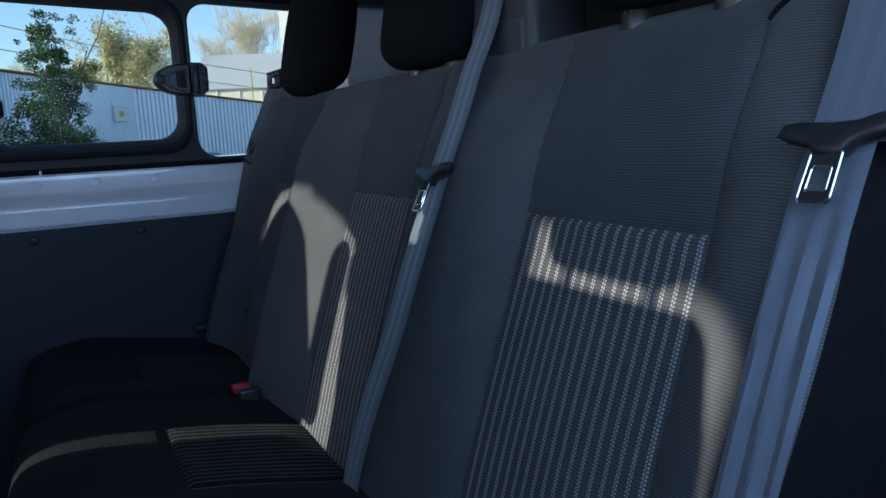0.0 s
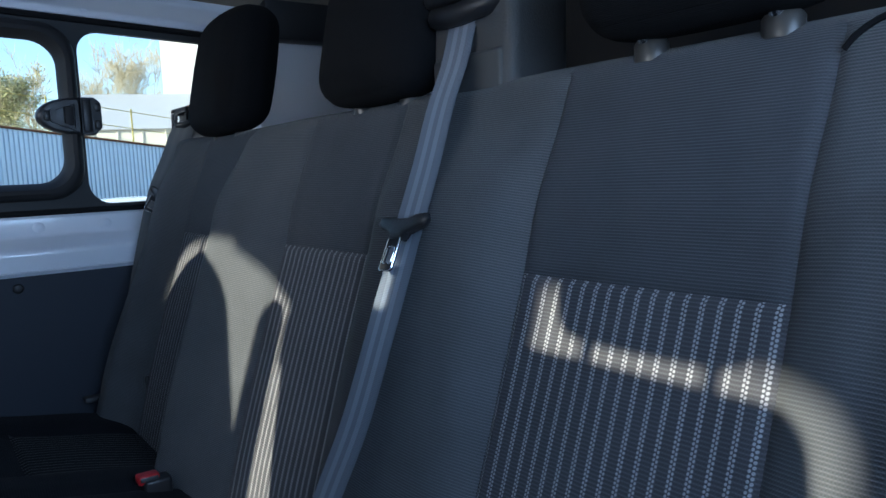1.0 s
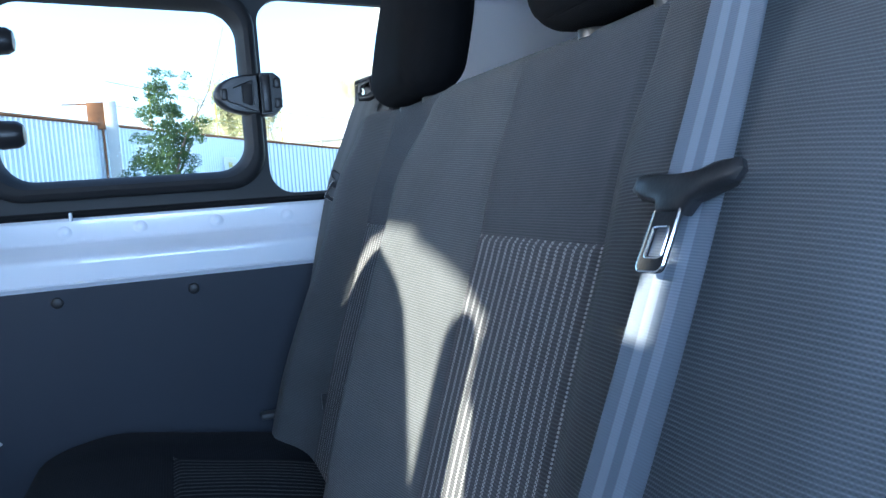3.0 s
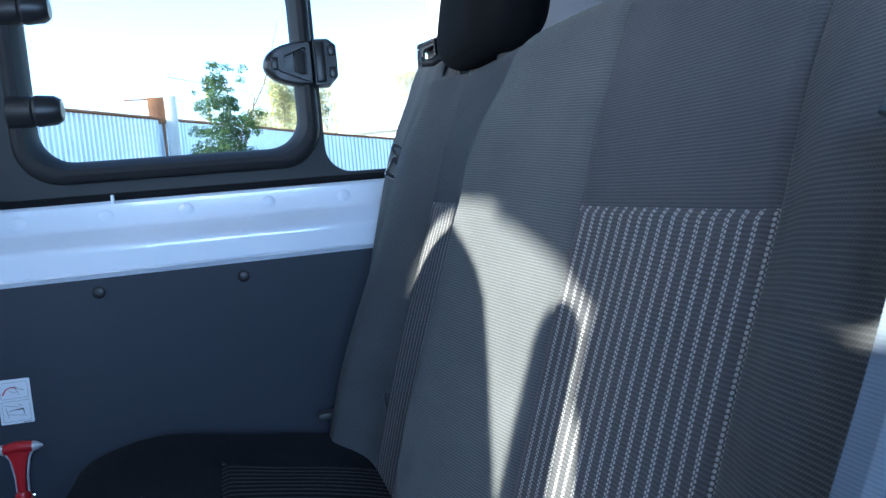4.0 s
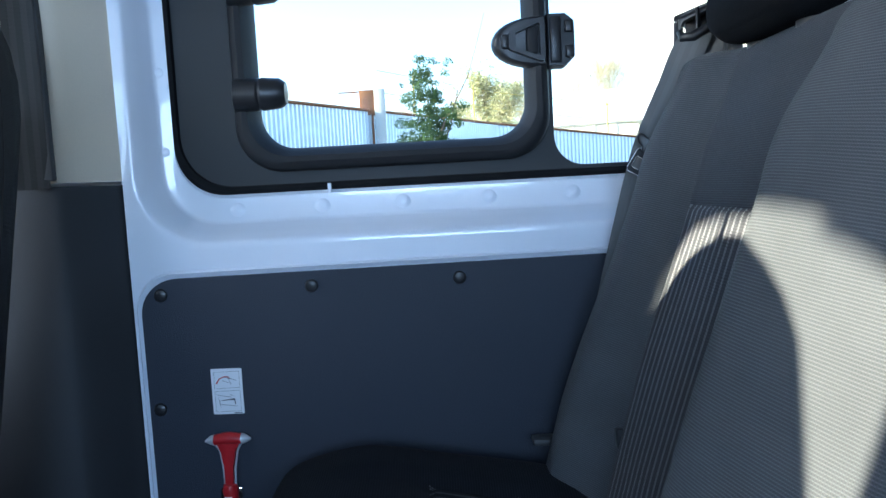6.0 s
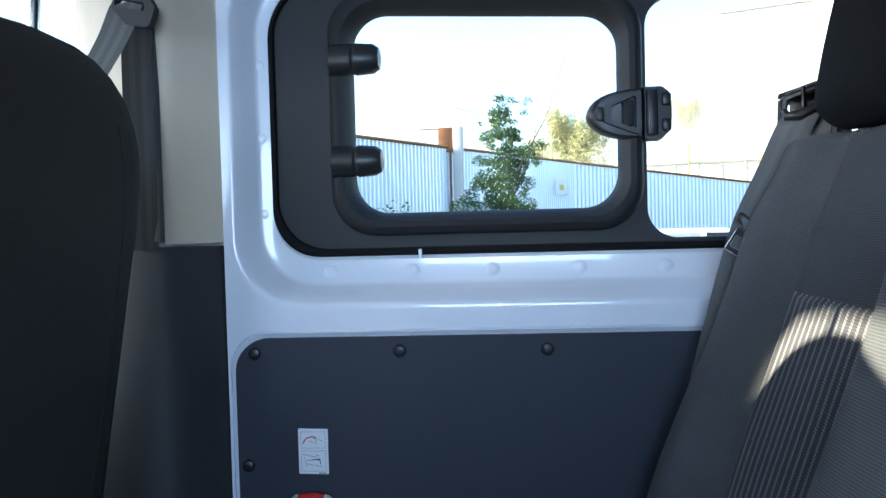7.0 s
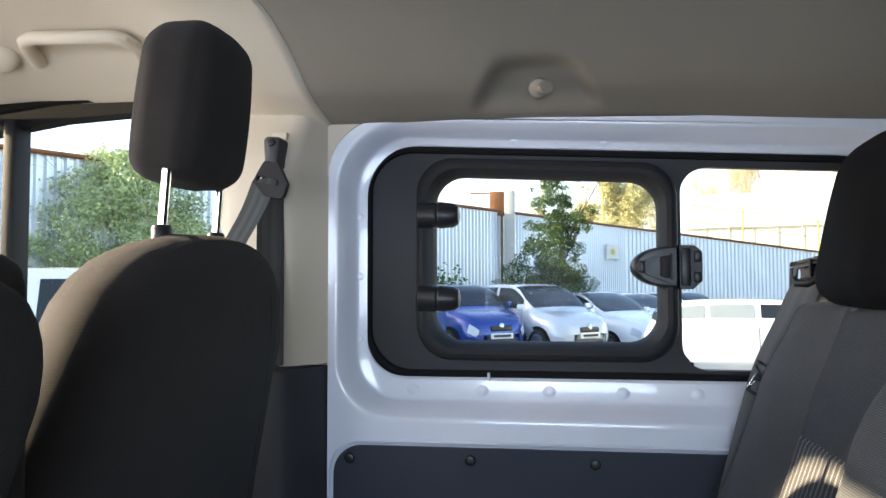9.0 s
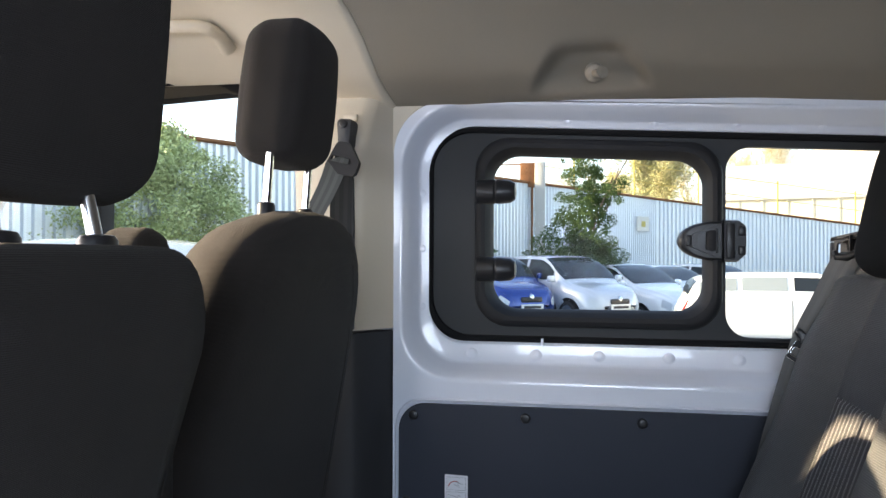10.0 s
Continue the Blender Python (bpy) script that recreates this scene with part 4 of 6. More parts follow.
def passenger_seat():
    """The double passenger seat: a middle and an outer backrest side by side on one base."""
    seat = thing("passenger_seat", (-0.5, -1.1, 0.55), "dark charcoal cloth double passenger seat", "car seat")
    shapes = (
        ([(-1.102, 0.94), (-0.835, 0.94), (-0.832, 1.255), (-0.794, 1.395), (-0.790, 1.481), (-1.102, 1.481)], [0.02, 0.02, 0.06, 0.04, 0.078, 0.004]),
        ([(-1.512, 0.94), (-1.098, 0.94), (-1.098, 1.480), (-1.472, 1.480), (-1.494, 1.400)], [0.02, 0.02, 0.004, 0.036, 0.05]),
    )
    for (corners, radii), yc in zip(shapes, (-0.944, -1.290)):
        rings = []
        for k, dx in ((0.70, -0.115), (0.84, -0.110), (0.92, -0.092), (0.965, -0.068), (0.992, -0.042), (1.0, -0.022), (0.994, -0.010), (0.972, -0.003), (0.93, 0.001), (0.60, 0.006)):
            rings.append([(-0.207 + dx - (1.480 - v) * 0.17, yc + (u - yc) * k, 1.481 - 0.11 * (1 - k) - (1.481 - v) * (1 - 0.10 * (1 - k))) for u, v in rpoly(corners, radii, 7)])
        back = part("backrest", cloth_uv(loft(rings, True, True, True)), FRONTC, seat, "dark charcoal cloth backrest")
        for sg in (-1, 1):
            line = [(-0.2065 - (1.480 - z) * 0.17, yc + sg * f, z) for z, f in ((0.98, 0.105), (1.15, 0.109), (1.28, 0.111), (1.36, 0.108), (1.41, 0.098), (1.44, 0.082))]
            part("piping", tube(line, 0.0025, 6), FRONTC, back, "sewn seam")
        cu = cushion_block(0.37, 0.16, 0.50, 0.05, 0.01)
        bmesh.ops.translate(cu, verts=cu.verts, vec=(-0.64, yc - 0.02, 0.93))
        part("seat_cushion", cu, FRONTC, seat)
    headrest((-0.274, -0.944, 1.647), 0.250, 0.262, 0.086, FRONTC, seat, 0.100, 1.482, 0.10, -0.06, 0.80, 0.3, 0.022)
    headrest((-0.268, -1.356, 1.664), 0.184, 0.262, 0.090, FRONTC, seat, 0.108, 1.482, 0.10, 0.0, 0.65, 1.0, r=0.026)
    part("seat_base", box(-0.84, -0.36, -1.48, -0.85, 0.555, 0.86, 0.02), DARK, seat)
    # block added to bound the sun slot on the bench cushions
    part("sun_block", box(-0.62, -0.245, -0.845, -0.758, 0.60, 1.150, 0.020, 3), FRONTP, seat, "dark plastic block added to shade the bench cushions")
    return seat


passenger_seat()

# pad hidden behind the backrest, added to keep sun off the bench's far flank
shade_pad = box(-0.455, -0.370, -0.268, -0.125, 0.94, 1.432, 0.025, 4)
for v in shade_pad.verts:
    if v.co.z > 1.2 and v.co.y > -0.20:
        v.co.y -= 0.050
    v.co.x += (v.co.z - 1.30) * 0.17
part("side_bolster", cloth_uv(shade_pad), FRONTC, driver, "hidden cloth pad added to shade the bench's wall end")


def armrest():
    """The driver's inner armrest, folded up beside the backrest."""
    bm = cushion_block(0.068, 0.285, 0.052, 0.014, 0.003)
    for v in bm.verts:  # it widens a little towards its foot
        if v.co.y > 0:
            v.co.y += 0.005 * max(0.0, 0.5 - v.co.z / 0.285)
    bmesh.ops.translate(bm, verts=bm.verts, vec=(-0.33, -0.737, 1.341))
    part("armrest", bm, FRONTC, driver, "folded-up armrest in dark cloth")


armrest()
# block added to keep the sun off the cushions behind
part("sun_block", box(-0.66, -0.27, -0.694, -0.590, 0.60, 1.19, 0.025, 3), FRONTP, driver, "dark plastic block added to shade the bench cushions")


# ---- belts ----
def ribbon(points, width, across, thick=0.0014, ripple=0.0):
    """Webbing along points; across gives the width direction at each point."""
    bm = bmesh.new()
    layer = bm.loops.layers.uv.new("cloth")
    dist = [0.0]
    for a, b in zip(points, points[1:]):
        dist.append(dist[-1] + (Vector(b) - Vector(a)).length)
    rows = [(d, *p, *(across[i] if isinstance(across, list) else across)) for i, (d, p) in enumerate(zip(dist, points))]
    n = max(8, int(dist[-1] / 0.012))
    m = 13
    grid = []
    for d in lin(0, dist[-1], n):
        x, y, z, ax, ay, az = curve_at(rows, d)
        a = Vector((ax, ay, az)).normalized()
        row = []
        for j in range(m):
            t = j / (m - 1) - 0.5
            nrm = Vector((-1, 0, 0.35)).normalized()
            r = ripple * math.sin(t * 16 + 6 * d) * smooth01((d - 0.16) / 0.12)
            row.append((Vector((x, y, z)) + a * (t * width) + nrm * r, t * width, d))
        grid.append(row)
    for off in (0.0, thick):
        vv = [[bm.verts.new(c + Vector((off, 0, -off * 0.3))) for c, _, _ in row] for row in grid]
        for j in range(n - 1):
            for i in range(m - 1):
                f = bm.faces.new((vv[j][i], vv[j][i + 1], vv[j + 1][i + 1], vv[j + 1][i]))
                for loop, (jj, ii) in zip(f.loops, ((j, i), (j, i + 1), (j + 1, i + 1), (j + 1, i))):
                    loop[layer].uv = (grid[jj][ii][1] + 0.0118, grid[jj][ii][2])
    return bm


def tongue(parent, at, across, down, out, size=1.0, wide=1.0):
    """A buckle tongue: a black moulded bar over the webbing with a chromed loop below it."""
    a, d, o = (Vector(v).normalized() for v in (across, down, out))
    frame_m = Matrix((( *a, 0), (*d, 0), (*o, 0), (0, 0, 0, 1))).transposed()
    frame_m = Matrix.Translation(at) @ frame_m @ Matrix.Scale(size, 4)
    bm = bmesh.new()
    side = [(-0.0385, -0.001), (-0.037, -0.009), (-0.028, -0.0115), (0.0, -0.0085), (0.018, -0.0095), (0.030, -0.0140), (0.038, -0.0140), (0.041, -0.008), (0.038, -0.001), (0.026, 0.004), (0.014, 0.009), (0.0098, 0.018), (-0.0098, 0.018), (-0.014, 0.009), (-0.028, 0.006)]
    rings = [[(u * k * wide, v * k * 0.80, w) for u, v in side] for k, w in ((0.90, -0.003), (0.99, 0.0), (1.0, 0.003), (0.95, 0.0050), (0.82, 0.0064), (0.55, 0.0068))]
    loft(rings, True, True, True, bm)
    bmesh.ops.transform(bm, verts=bm.verts, matrix=frame_m)
    bar = part("tongue", bm, BLACK, parent, "black moulded belt tongue")
    edge = rpoly([(-0.0095, 0.010), (0.0095, 0.010), (0.0102, 0.044), (-0.0102, 0.044)], 0.004, 4)
    slot = rpoly([(-0.0062, 0.021), (0.0062, 0.021), (0.0066, 0.037), (-0.0066, 0.037)], 0.002, 4)
    lp = plate(edge, [slot], lambda u, v, w: (u, v, 0.003 + w), 0.0022)
    bmesh.ops.transform(lp, verts=lp.verts, matrix=frame_m)
    tab = part("plate", lp, SASH, bar, "dark coated steel plate", smooth=False)
    for loop_pts in (edge, slot):
        rim = tube([(u, v, 0.0050) for u, v in [*loop_pts, loop_pts[0]]], 0.0008, 6, False)
        bmesh.ops.transform(rim, verts=rim.verts, matrix=frame_m)
        part("rim", rim, CHROME, tab, "bright chromed edge")
    return bar


def belts():
    b = thing("seat_belt", (0.40, -1.02, 0.95), "grey webbing seat belt hanging down the bench back", "seat belt", "rear seat belts")
    part("webbing", ribbon([(0.558, -0.984, 1.527), (0.538, -0.988, 1.472), (0.511, -0.996, 1.425), (0.476, -1.012, 1.36), (0.440, -1.029, 1.30), (0.397, -1.034, 1.20), (0.373, -1.021, 1.12), (0.357, -0.978, 1.03), (0.346, -0.940, 0.945), (0.342, -0.920, 0.89)],
                           0.047, (0, 1, 0)), WEB, b)
    tongue(b, (0.4325, -1.034, 1.304), (0.0, -1, 0.05), (-0.42, 0.0, -0.9), (-0.9, 0, 0.42), 1.04)
    b = thing("seat_belt", (0.46, -0.03, 0.95), "grey webbing seat belt at the wall end of the bench", "seat belt", "rear seat belts")
    part("webbing", ribbon([(0.540, -0.092, 1.482), (0.523, -0.102, 1.474), (0.502, -0.088, 1.42), (0.472, -0.069, 1.345), (0.438, -0.056, 1.22), (0.400, -0.052, 1.05), (0.375, -0.056, 0.90)], 0.046,
                           [(0.77, -0.64, 0.0), (0.80, -0.6, 0.05), (0.92, -0.35, 0.12), (0.95, -0.28, 0.2), (1, -0.2, 0.35), (1, -0.2, 0.3), (1, 0, 0.3)], ripple=0.0015), WEBF, b)
    tongue(b, (0.464, -0.088, 1.340), (0.80, -0.25, -0.55), (-0.5, 0.1, -0.85), (-0.27, -0.955, 0.045), 0.95, 0.50)
    b = thing("seat_belt", (0.46, -1.50, 0.95), "grey webbing seat belt creased along the bench's door end", "seat belt", "rear seat belts")
    part("webbing", ribbon([(0.548, -1.496, 1.485), (0.518, -1.496, 1.44), (0.495, -1.495, 1.38), (0.458, -1.495, 1.30), (0.418, -1.495, 1.20), (0.373, -1.49, 1.05), (0.35, -1.48, 0.94)], 0.047, (0.1, 1, 0), ripple=0.0025), WEBN, b)
    tongue(b, (0.466, -1.498, 1.335), (0.05, -1, 0.05), (-0.42, 0.0, -0.9), (-0.9, 0, 0.42))
    # driver's belt on the pillar
    b = thing("seat_belt", (-0.32, -0.09, 1.33), "grey seat belt on its height adjuster at the door pillar", "seat belt")
    part("webbing", ribbon([(-0.329, -0.120, 1.650), (-0.341, -0.137, 1.60), (-0.368, -0.165, 1.53), (-0.405, -0.20, 1.45), (-0.46, -0.24, 1.3)], 0.043, (1, 0.4, 0.3)), WEBD, b)
    # strand against the pillar: its shade is in the darker webbing colour
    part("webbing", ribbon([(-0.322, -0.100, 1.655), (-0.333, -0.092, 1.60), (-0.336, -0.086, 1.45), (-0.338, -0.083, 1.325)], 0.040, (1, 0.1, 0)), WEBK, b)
    sil = rpoly([(-0.332, 1.668), (-0.310, 1.668), (-0.305, 1.720), (-0.335, 1.722)], 0.007, 4)
    cx, cz = -0.320, 1.695
    anchor = part("anchor", loft([[(cx + (u - cx) * k, y, cz + (v - cz) * k) for u, v in sil] for k, y in ((1.0, -0.078), (1.0, -0.108), (0.9, -0.116), (0.6, -0.119))], True, False, True), DARK, b, "dark grey plastic anchor cover")
    part("button", disc_rivet((-0.320, -0.117, 1.710), (0, -1, 0.2), 0.008, 0.005, 12), BLACK, anchor)
    ringb = plate(rpoly([(-0.353, 1.634), (-0.345, 1.622), (-0.297, 1.613), (-0.288, 1.638), (-0.305, 1.674), (-0.328, 1.678)], 0.009, 4), [rpoly([(-0.342, 1.643), (-0.301, 1.634), (-0.303, 1.645), (-0.340, 1.654)], 0.003, 3)], lambda u, v, d: (u, -0.128 + d, v), 0.014)
    part("d_ring", ringb, SASH, b, "black belt guide loop")


belts()


# ---- small things on the wall panel ----
def wall_things():
    st = thing("instruction_sticker", (-0.130, -0.009, 0.991), "small white sticker with escape hammer drawings on the panel", "sticker")
    part("paper", plate(rpoly([(-0.1525, 0.9915), (-0.1085, 0.9905), (-0.1085, 1.0570), (-0.1525, 1.0580)], 0.0015, 2), [], lambda u, v, d: (u, -0.0085 - d, v), 0.0006), PAPER, st)
    for z0, z1 in ((1.029, 1.053), (0.995, 1.025)):
        bm = bmesh.new()
        for a, b in (((-0.1485, z0), (-0.1125, z0)), ((-0.1125, z0), (-0.1125, z1)), ((-0.1125, z1), (-0.1485, z1)), ((-0.1485, z1), (-0.1485, z0))):
            tube([(a[0], -0.0093, a[1]), (b[0], -0.0093, b[1])], 0.0002, 4, True, bm)
        part("drawing_border", bm, INK, st, "thin printed border")
    bm = tube([(-0.1455, -0.0093, 1.036), (-0.141, -0.0093, 1.043), (-0.133, -0.0093, 1.046), (-0.126, -0.0093, 1.0445)], [0.0012, 0.0009, 0.0008, 0.0006], 5)
    part("drawing", bm, REDINK, st, "red printed arrow")
    bm = tube([(-0.140, -0.0093, 1.011), (-0.130, -0.0093, 1.012), (-0.121, -0.0093, 1.0125)], [0.0004, 0.0006, 0.0014], 5)
    tube([(-0.121, -0.0093, 1.0125), (-0.1205, -0.0093, 1.005)], 0.0006, 5, True, bm)
    part("drawing", bm, INK, st, "black printed hammer")
    bm = bmesh.new()
    for a, b in (((-0.135, 1.0455), (-0.117, 1.040)), ((-0.129, 1.047), (-0.125, 1.034)), ((-0.137, 1.0405), (-0.128, 1.0365)), ((-0.146, 1.020), (-0.126, 1.0155)), ((-0.141, 1.006), (-0.118, 1.002)), ((-0.144, 1.016), (-0.141, 1.001)), ((-0.127, 1.020), (-0.122, 1.017))):
        tube([(a[0], -0.0093, a[1]), (b[0], -0.0093, b[1])], 0.00028, 4, True, bm)
    part("drawing", bm, INK, st, "fine printed lines")
    part("print", box(-0.123, -0.1115, -0.0096, -0.0090, 0.9918, 0.9928), INK, st, "dark printed bar")
    ham = thing("escape_hammer", (-0.13, -0.02, 0.80), "red plastic emergency hammer with steel points on the panel", "hammer")
    bm = tube([(-0.151, -0.022, 0.958), (-0.135, -0.022, 0.960), (-0.128, -0.022, 0.960), (-0.112, -0.022, 0.958)], [0.0075, 0.0085, 0.0085, 0.0075], 12)
    head = part("head", bm, RED, ham, "red plastic hammer head")
    for x, g in ((-0.151, -1), (-0.112, 1)):
        part("point", tube([(x, -0.022, 0.958), (x + g * 0.005, -0.022, 0.958), (x + g * 0.013, -0.022, 0.957)], [0.0082, 0.0066, 0.0015], 10), PALESTEEL, head, "steel point")
    for dx in (-1, 1):
        line = [(-0.1315 + dx * 0.0185, -0.022, 0.952), (-0.1315 + dx * 0.0125, -0.022, 0.942), (-0.1325 + dx * 0.0082, -0.022, 0.915), (-0.133 + dx * 0.0075, -0.022, 0.890)]
        part("edge_strip", tube(line, 0.0017, 6), PALESTEEL, ham, "pale steel edge")
    web = [[(-0.1315 - 0.0008 * k + u * w, -0.022 + v, z) for u, v in ((-1, -0.003), (-0.4, -0.0055), (0.4, -0.0055), (1, -0.003), (1, 0.003), (-1, 0.003))] for k, (w, z) in enumerate(((0.0160, 0.953), (0.0100, 0.940), (0.0062, 0.918), (0.0055, 0.890)))]
    part("neck", loft(web, True, True, True), RED, ham)
    part("grip", tube([(-0.133, -0.022, 0.893), (-0.1335, -0.022, 0.885), (-0.1335, -0.022, 0.875), (-0.134, -0.022, 0.83), (-0.134, -0.022, 0.80)], [0.009, 0.0115, 0.0105, 0.012, 0.010], 12), RED, ham)
    for z in (0.876, 0.862):
        part("print", box(-0.1395, -0.1285, -0.0338, -0.0325, z - 0.0016, z + 0.0016), PAPER, ham, "worn pale print")
    part("clip", box(-0.150, -0.118, -0.016, -0.008, 0.868, 0.884, 0.002), CHROME, ham, "steel wall clip")
    hook = thing("coat_hook", (0.123, -0.09, 1.80), "cream plastic coat hook in a hollow of the headliner", "hook")
    part("base", disc_rivet((0.123, -0.086, 1.792), (0, -0.9, -0.35), 0.017, 0.012, 18), HOOKM, hook)
    part("knob", tube([(0.123, -0.092, 1.790), (0.132, -0.108, 1.784), (0.136, -0.118, 1.785)], [0.008, 0.007, 0.011], 10), HOOKM, hook)
    bk = thing("belt_buckle", (0.296, -0.552, 0.93), "red release button of a belt buckle between the cushions", "buckle")
    part("button", box(0.276, 0.306, -0.562, -0.541, 0.936, 0.950, 0.004, 3), RED, bk)
    part("slot", box(0.279, 0.303, -0.565, -0.5625, 0.942, 0.948, 0.001), GREYP, bk, "grey lip of the slot")
    part("housing", box(0.283, 0.322, -0.566, -0.538, 0.90, 0.943, 0.006, 3), BLACK, bk)
    grab = thing("grab_handle", (-0.69, -0.13, 1.90), "cream plastic grab handle on the cab headliner", "grab handle")
    line = [(-0.775, -0.084, 1.880), (-0.764, -0.128, 1.886), (-0.752, -0.152, 1.891), (-0.735, -0.160, 1.893), (-0.585, -0.163, 1.887), (-0.566, -0.154, 1.884), (-0.557, -0.130, 1.879), (-0.560, -0.090, 1.866)]
    part("bar", tube(line, [0.017, 0.013, 0.012, 0.012, 0.012, 0.012, 0.013, 0.017], 12), CREAM, grab)
    cap = thing("trim_cap", (-0.835, -0.100, 1.885), "round cream plastic cap on the cab headliner", "trim cap")
    part("cover", disc_rivet((-0.835, -0.104, 1.884), (0.1, -0.75, -0.6), 0.030, 0.012, 20), CREAM, cap)


wall_things()


def cab_door():
    """The driver's door: frame round its window, sill and seals."""
    radii = [0.03, 0.03, 0.06, 0.05, 0.05, 0.05]
    inner = rpoly([(-1.50, 1.295), (-0.452, 1.295), (-0.452, 1.785), (-0.62, 1.808), (-0.82, 1.797), (-1.12, 1.752)], radii, 8)
    outer = rpoly([(-1.62, 1.20), (-0.430, 1.20), (-0.430, 1.845), (-0.62, 1.868), (-0.82, 1.868), (-1.16, 1.868)], radii, 8)
    door = thing("door_1", (-0.7, 0.05, 0.5), "driver's door with a black window surround", "door", kind="structure")
    part("door_frame", loft([[(u, 0.075, v) for u, v in outer], [(u, 0.028, v) for u, v in outer], [(u, 0.028, v) for u, v in inner], [(u, 0.075, v) for u, v in inner]]), RUBBER, door, "black door window surround")
    part("mullion", box(-0.932, -0.905, 0.022, 0.070, 1.29, 1.80, 0.004), SASH, door, "black divider of the door window")
    o = part("pane", plate(rpoly([(-1.54, 1.28), (-0.44, 1.28), (-0.44, 1.82), (-1.12, 1.82)], 0.02, 3), [], lambda u, v, d: (u, 0.06 + d, v), 0.004), GLASS, door, smooth=False)
    o.visible_shadow = False
    part("door_skin", box(-1.48, -0.432, 0.030, 0.080, 0.50, 1.198, 0.004), DARK, door, "dark lower door")
    part("door_card", box(-1.30, -0.47, -0.02, 0.03, 0.6, 1.29, 0.02), DARK, door, "dark grey door lining")
    part("seal", tube([(-0.99, 0.015, 1.812), (-0.80, 0.010, 1.832), (-0.62, 0.010, 1.838), (-0.48, 0.012, 1.825), (-0.446, 0.015, 1.79), (-0.443, 0.015, 1.3)], 0.011, 8), RUBBER, door, "black rubber door seal")


cab_door()


# ---- outside ----
ASPH = mat("worn_tarmac", (0.16, 0.155, 0.15), 0.9, grain=0.3, scale=8, mottle=0.25, mottle_scale=0.4, bump=0.3, bump_scale=30)
SHEET = mat("galvanised_blue_grey_sheet", (0.70, 0.75, 0.81), 0.36, metal=0.45, grain=0.06, scale=3, mottle=0.10, mottle_scale=0.8)
SHEETW = mat("pale_painted_sheet", (0.74, 0.77, 0.81), 0.36, metal=0.42, grain=0.06, scale=3, mottle=0.12, mottle_scale=0.8)
RUST = mat("rusty_steel", (0.22, 0.09, 0.035), 0.85, grain=0.4, scale=10, mottle=0.3, mottle_scale=2)
YELLOW = mat("faded_yellow_paint", (0.50, 0.40, 0.10), 0.6, grain=0.15, scale=8, mottle=0.1)
CONC = mat("pale_concrete", (0.50, 0.48, 0.44), 0.85, grain=0.15, scale=12, mottle=0.15, mottle_scale=2)
FENCE0, FDIR = Vector((1.49, 26.9, 0)), Vector((0.515, 0.857, 0)).normalized()
FTOP, FBASE = 3.75, -0.40
BEND, BDIR, RAKE = FENCE0 + FDIR * 3.06, Vector((0.963, 0.271, 0)).normalized(), -0.114


def ground_z(x, y):
    """The yard falls slightly away from the van."""
    a = smooth01((y - 2) / 8)
    return -0.10 * a - 0.16 * a * smooth01((x - 0.5) / 3)


def outside_ground():
    ys = [-60, -20, -5, 0, 2, 3, 4, 5, 6, 7, 8, 9, 10, 11, 12, 15, 20, 30, 60, 150, 600, 2500]
    xs = [-2500, -500, -100, -40, -20, -10, -5, 0, 0.5, 1, 1.5, 2, 2.5, 3, 3.5, 6, 10, 20, 40, 100, 500, 2500]
    ys = [-2500, -400] + ys
    bm = bmesh.new()
    vv = [[bm.verts.new((x, y, ground_z(x, y))) for x in xs] for y in ys]
    for j in range(len(ys) - 1):
        for i in range(len(xs) - 1):
            bm.faces.new((vv[j][i], vv[j][i + 1], vv[j + 1][i + 1], vv[j + 1][i]))
    setting("ground", bm, ASPH, "worn pale tarmac of the car park", "ground")


outside_ground()


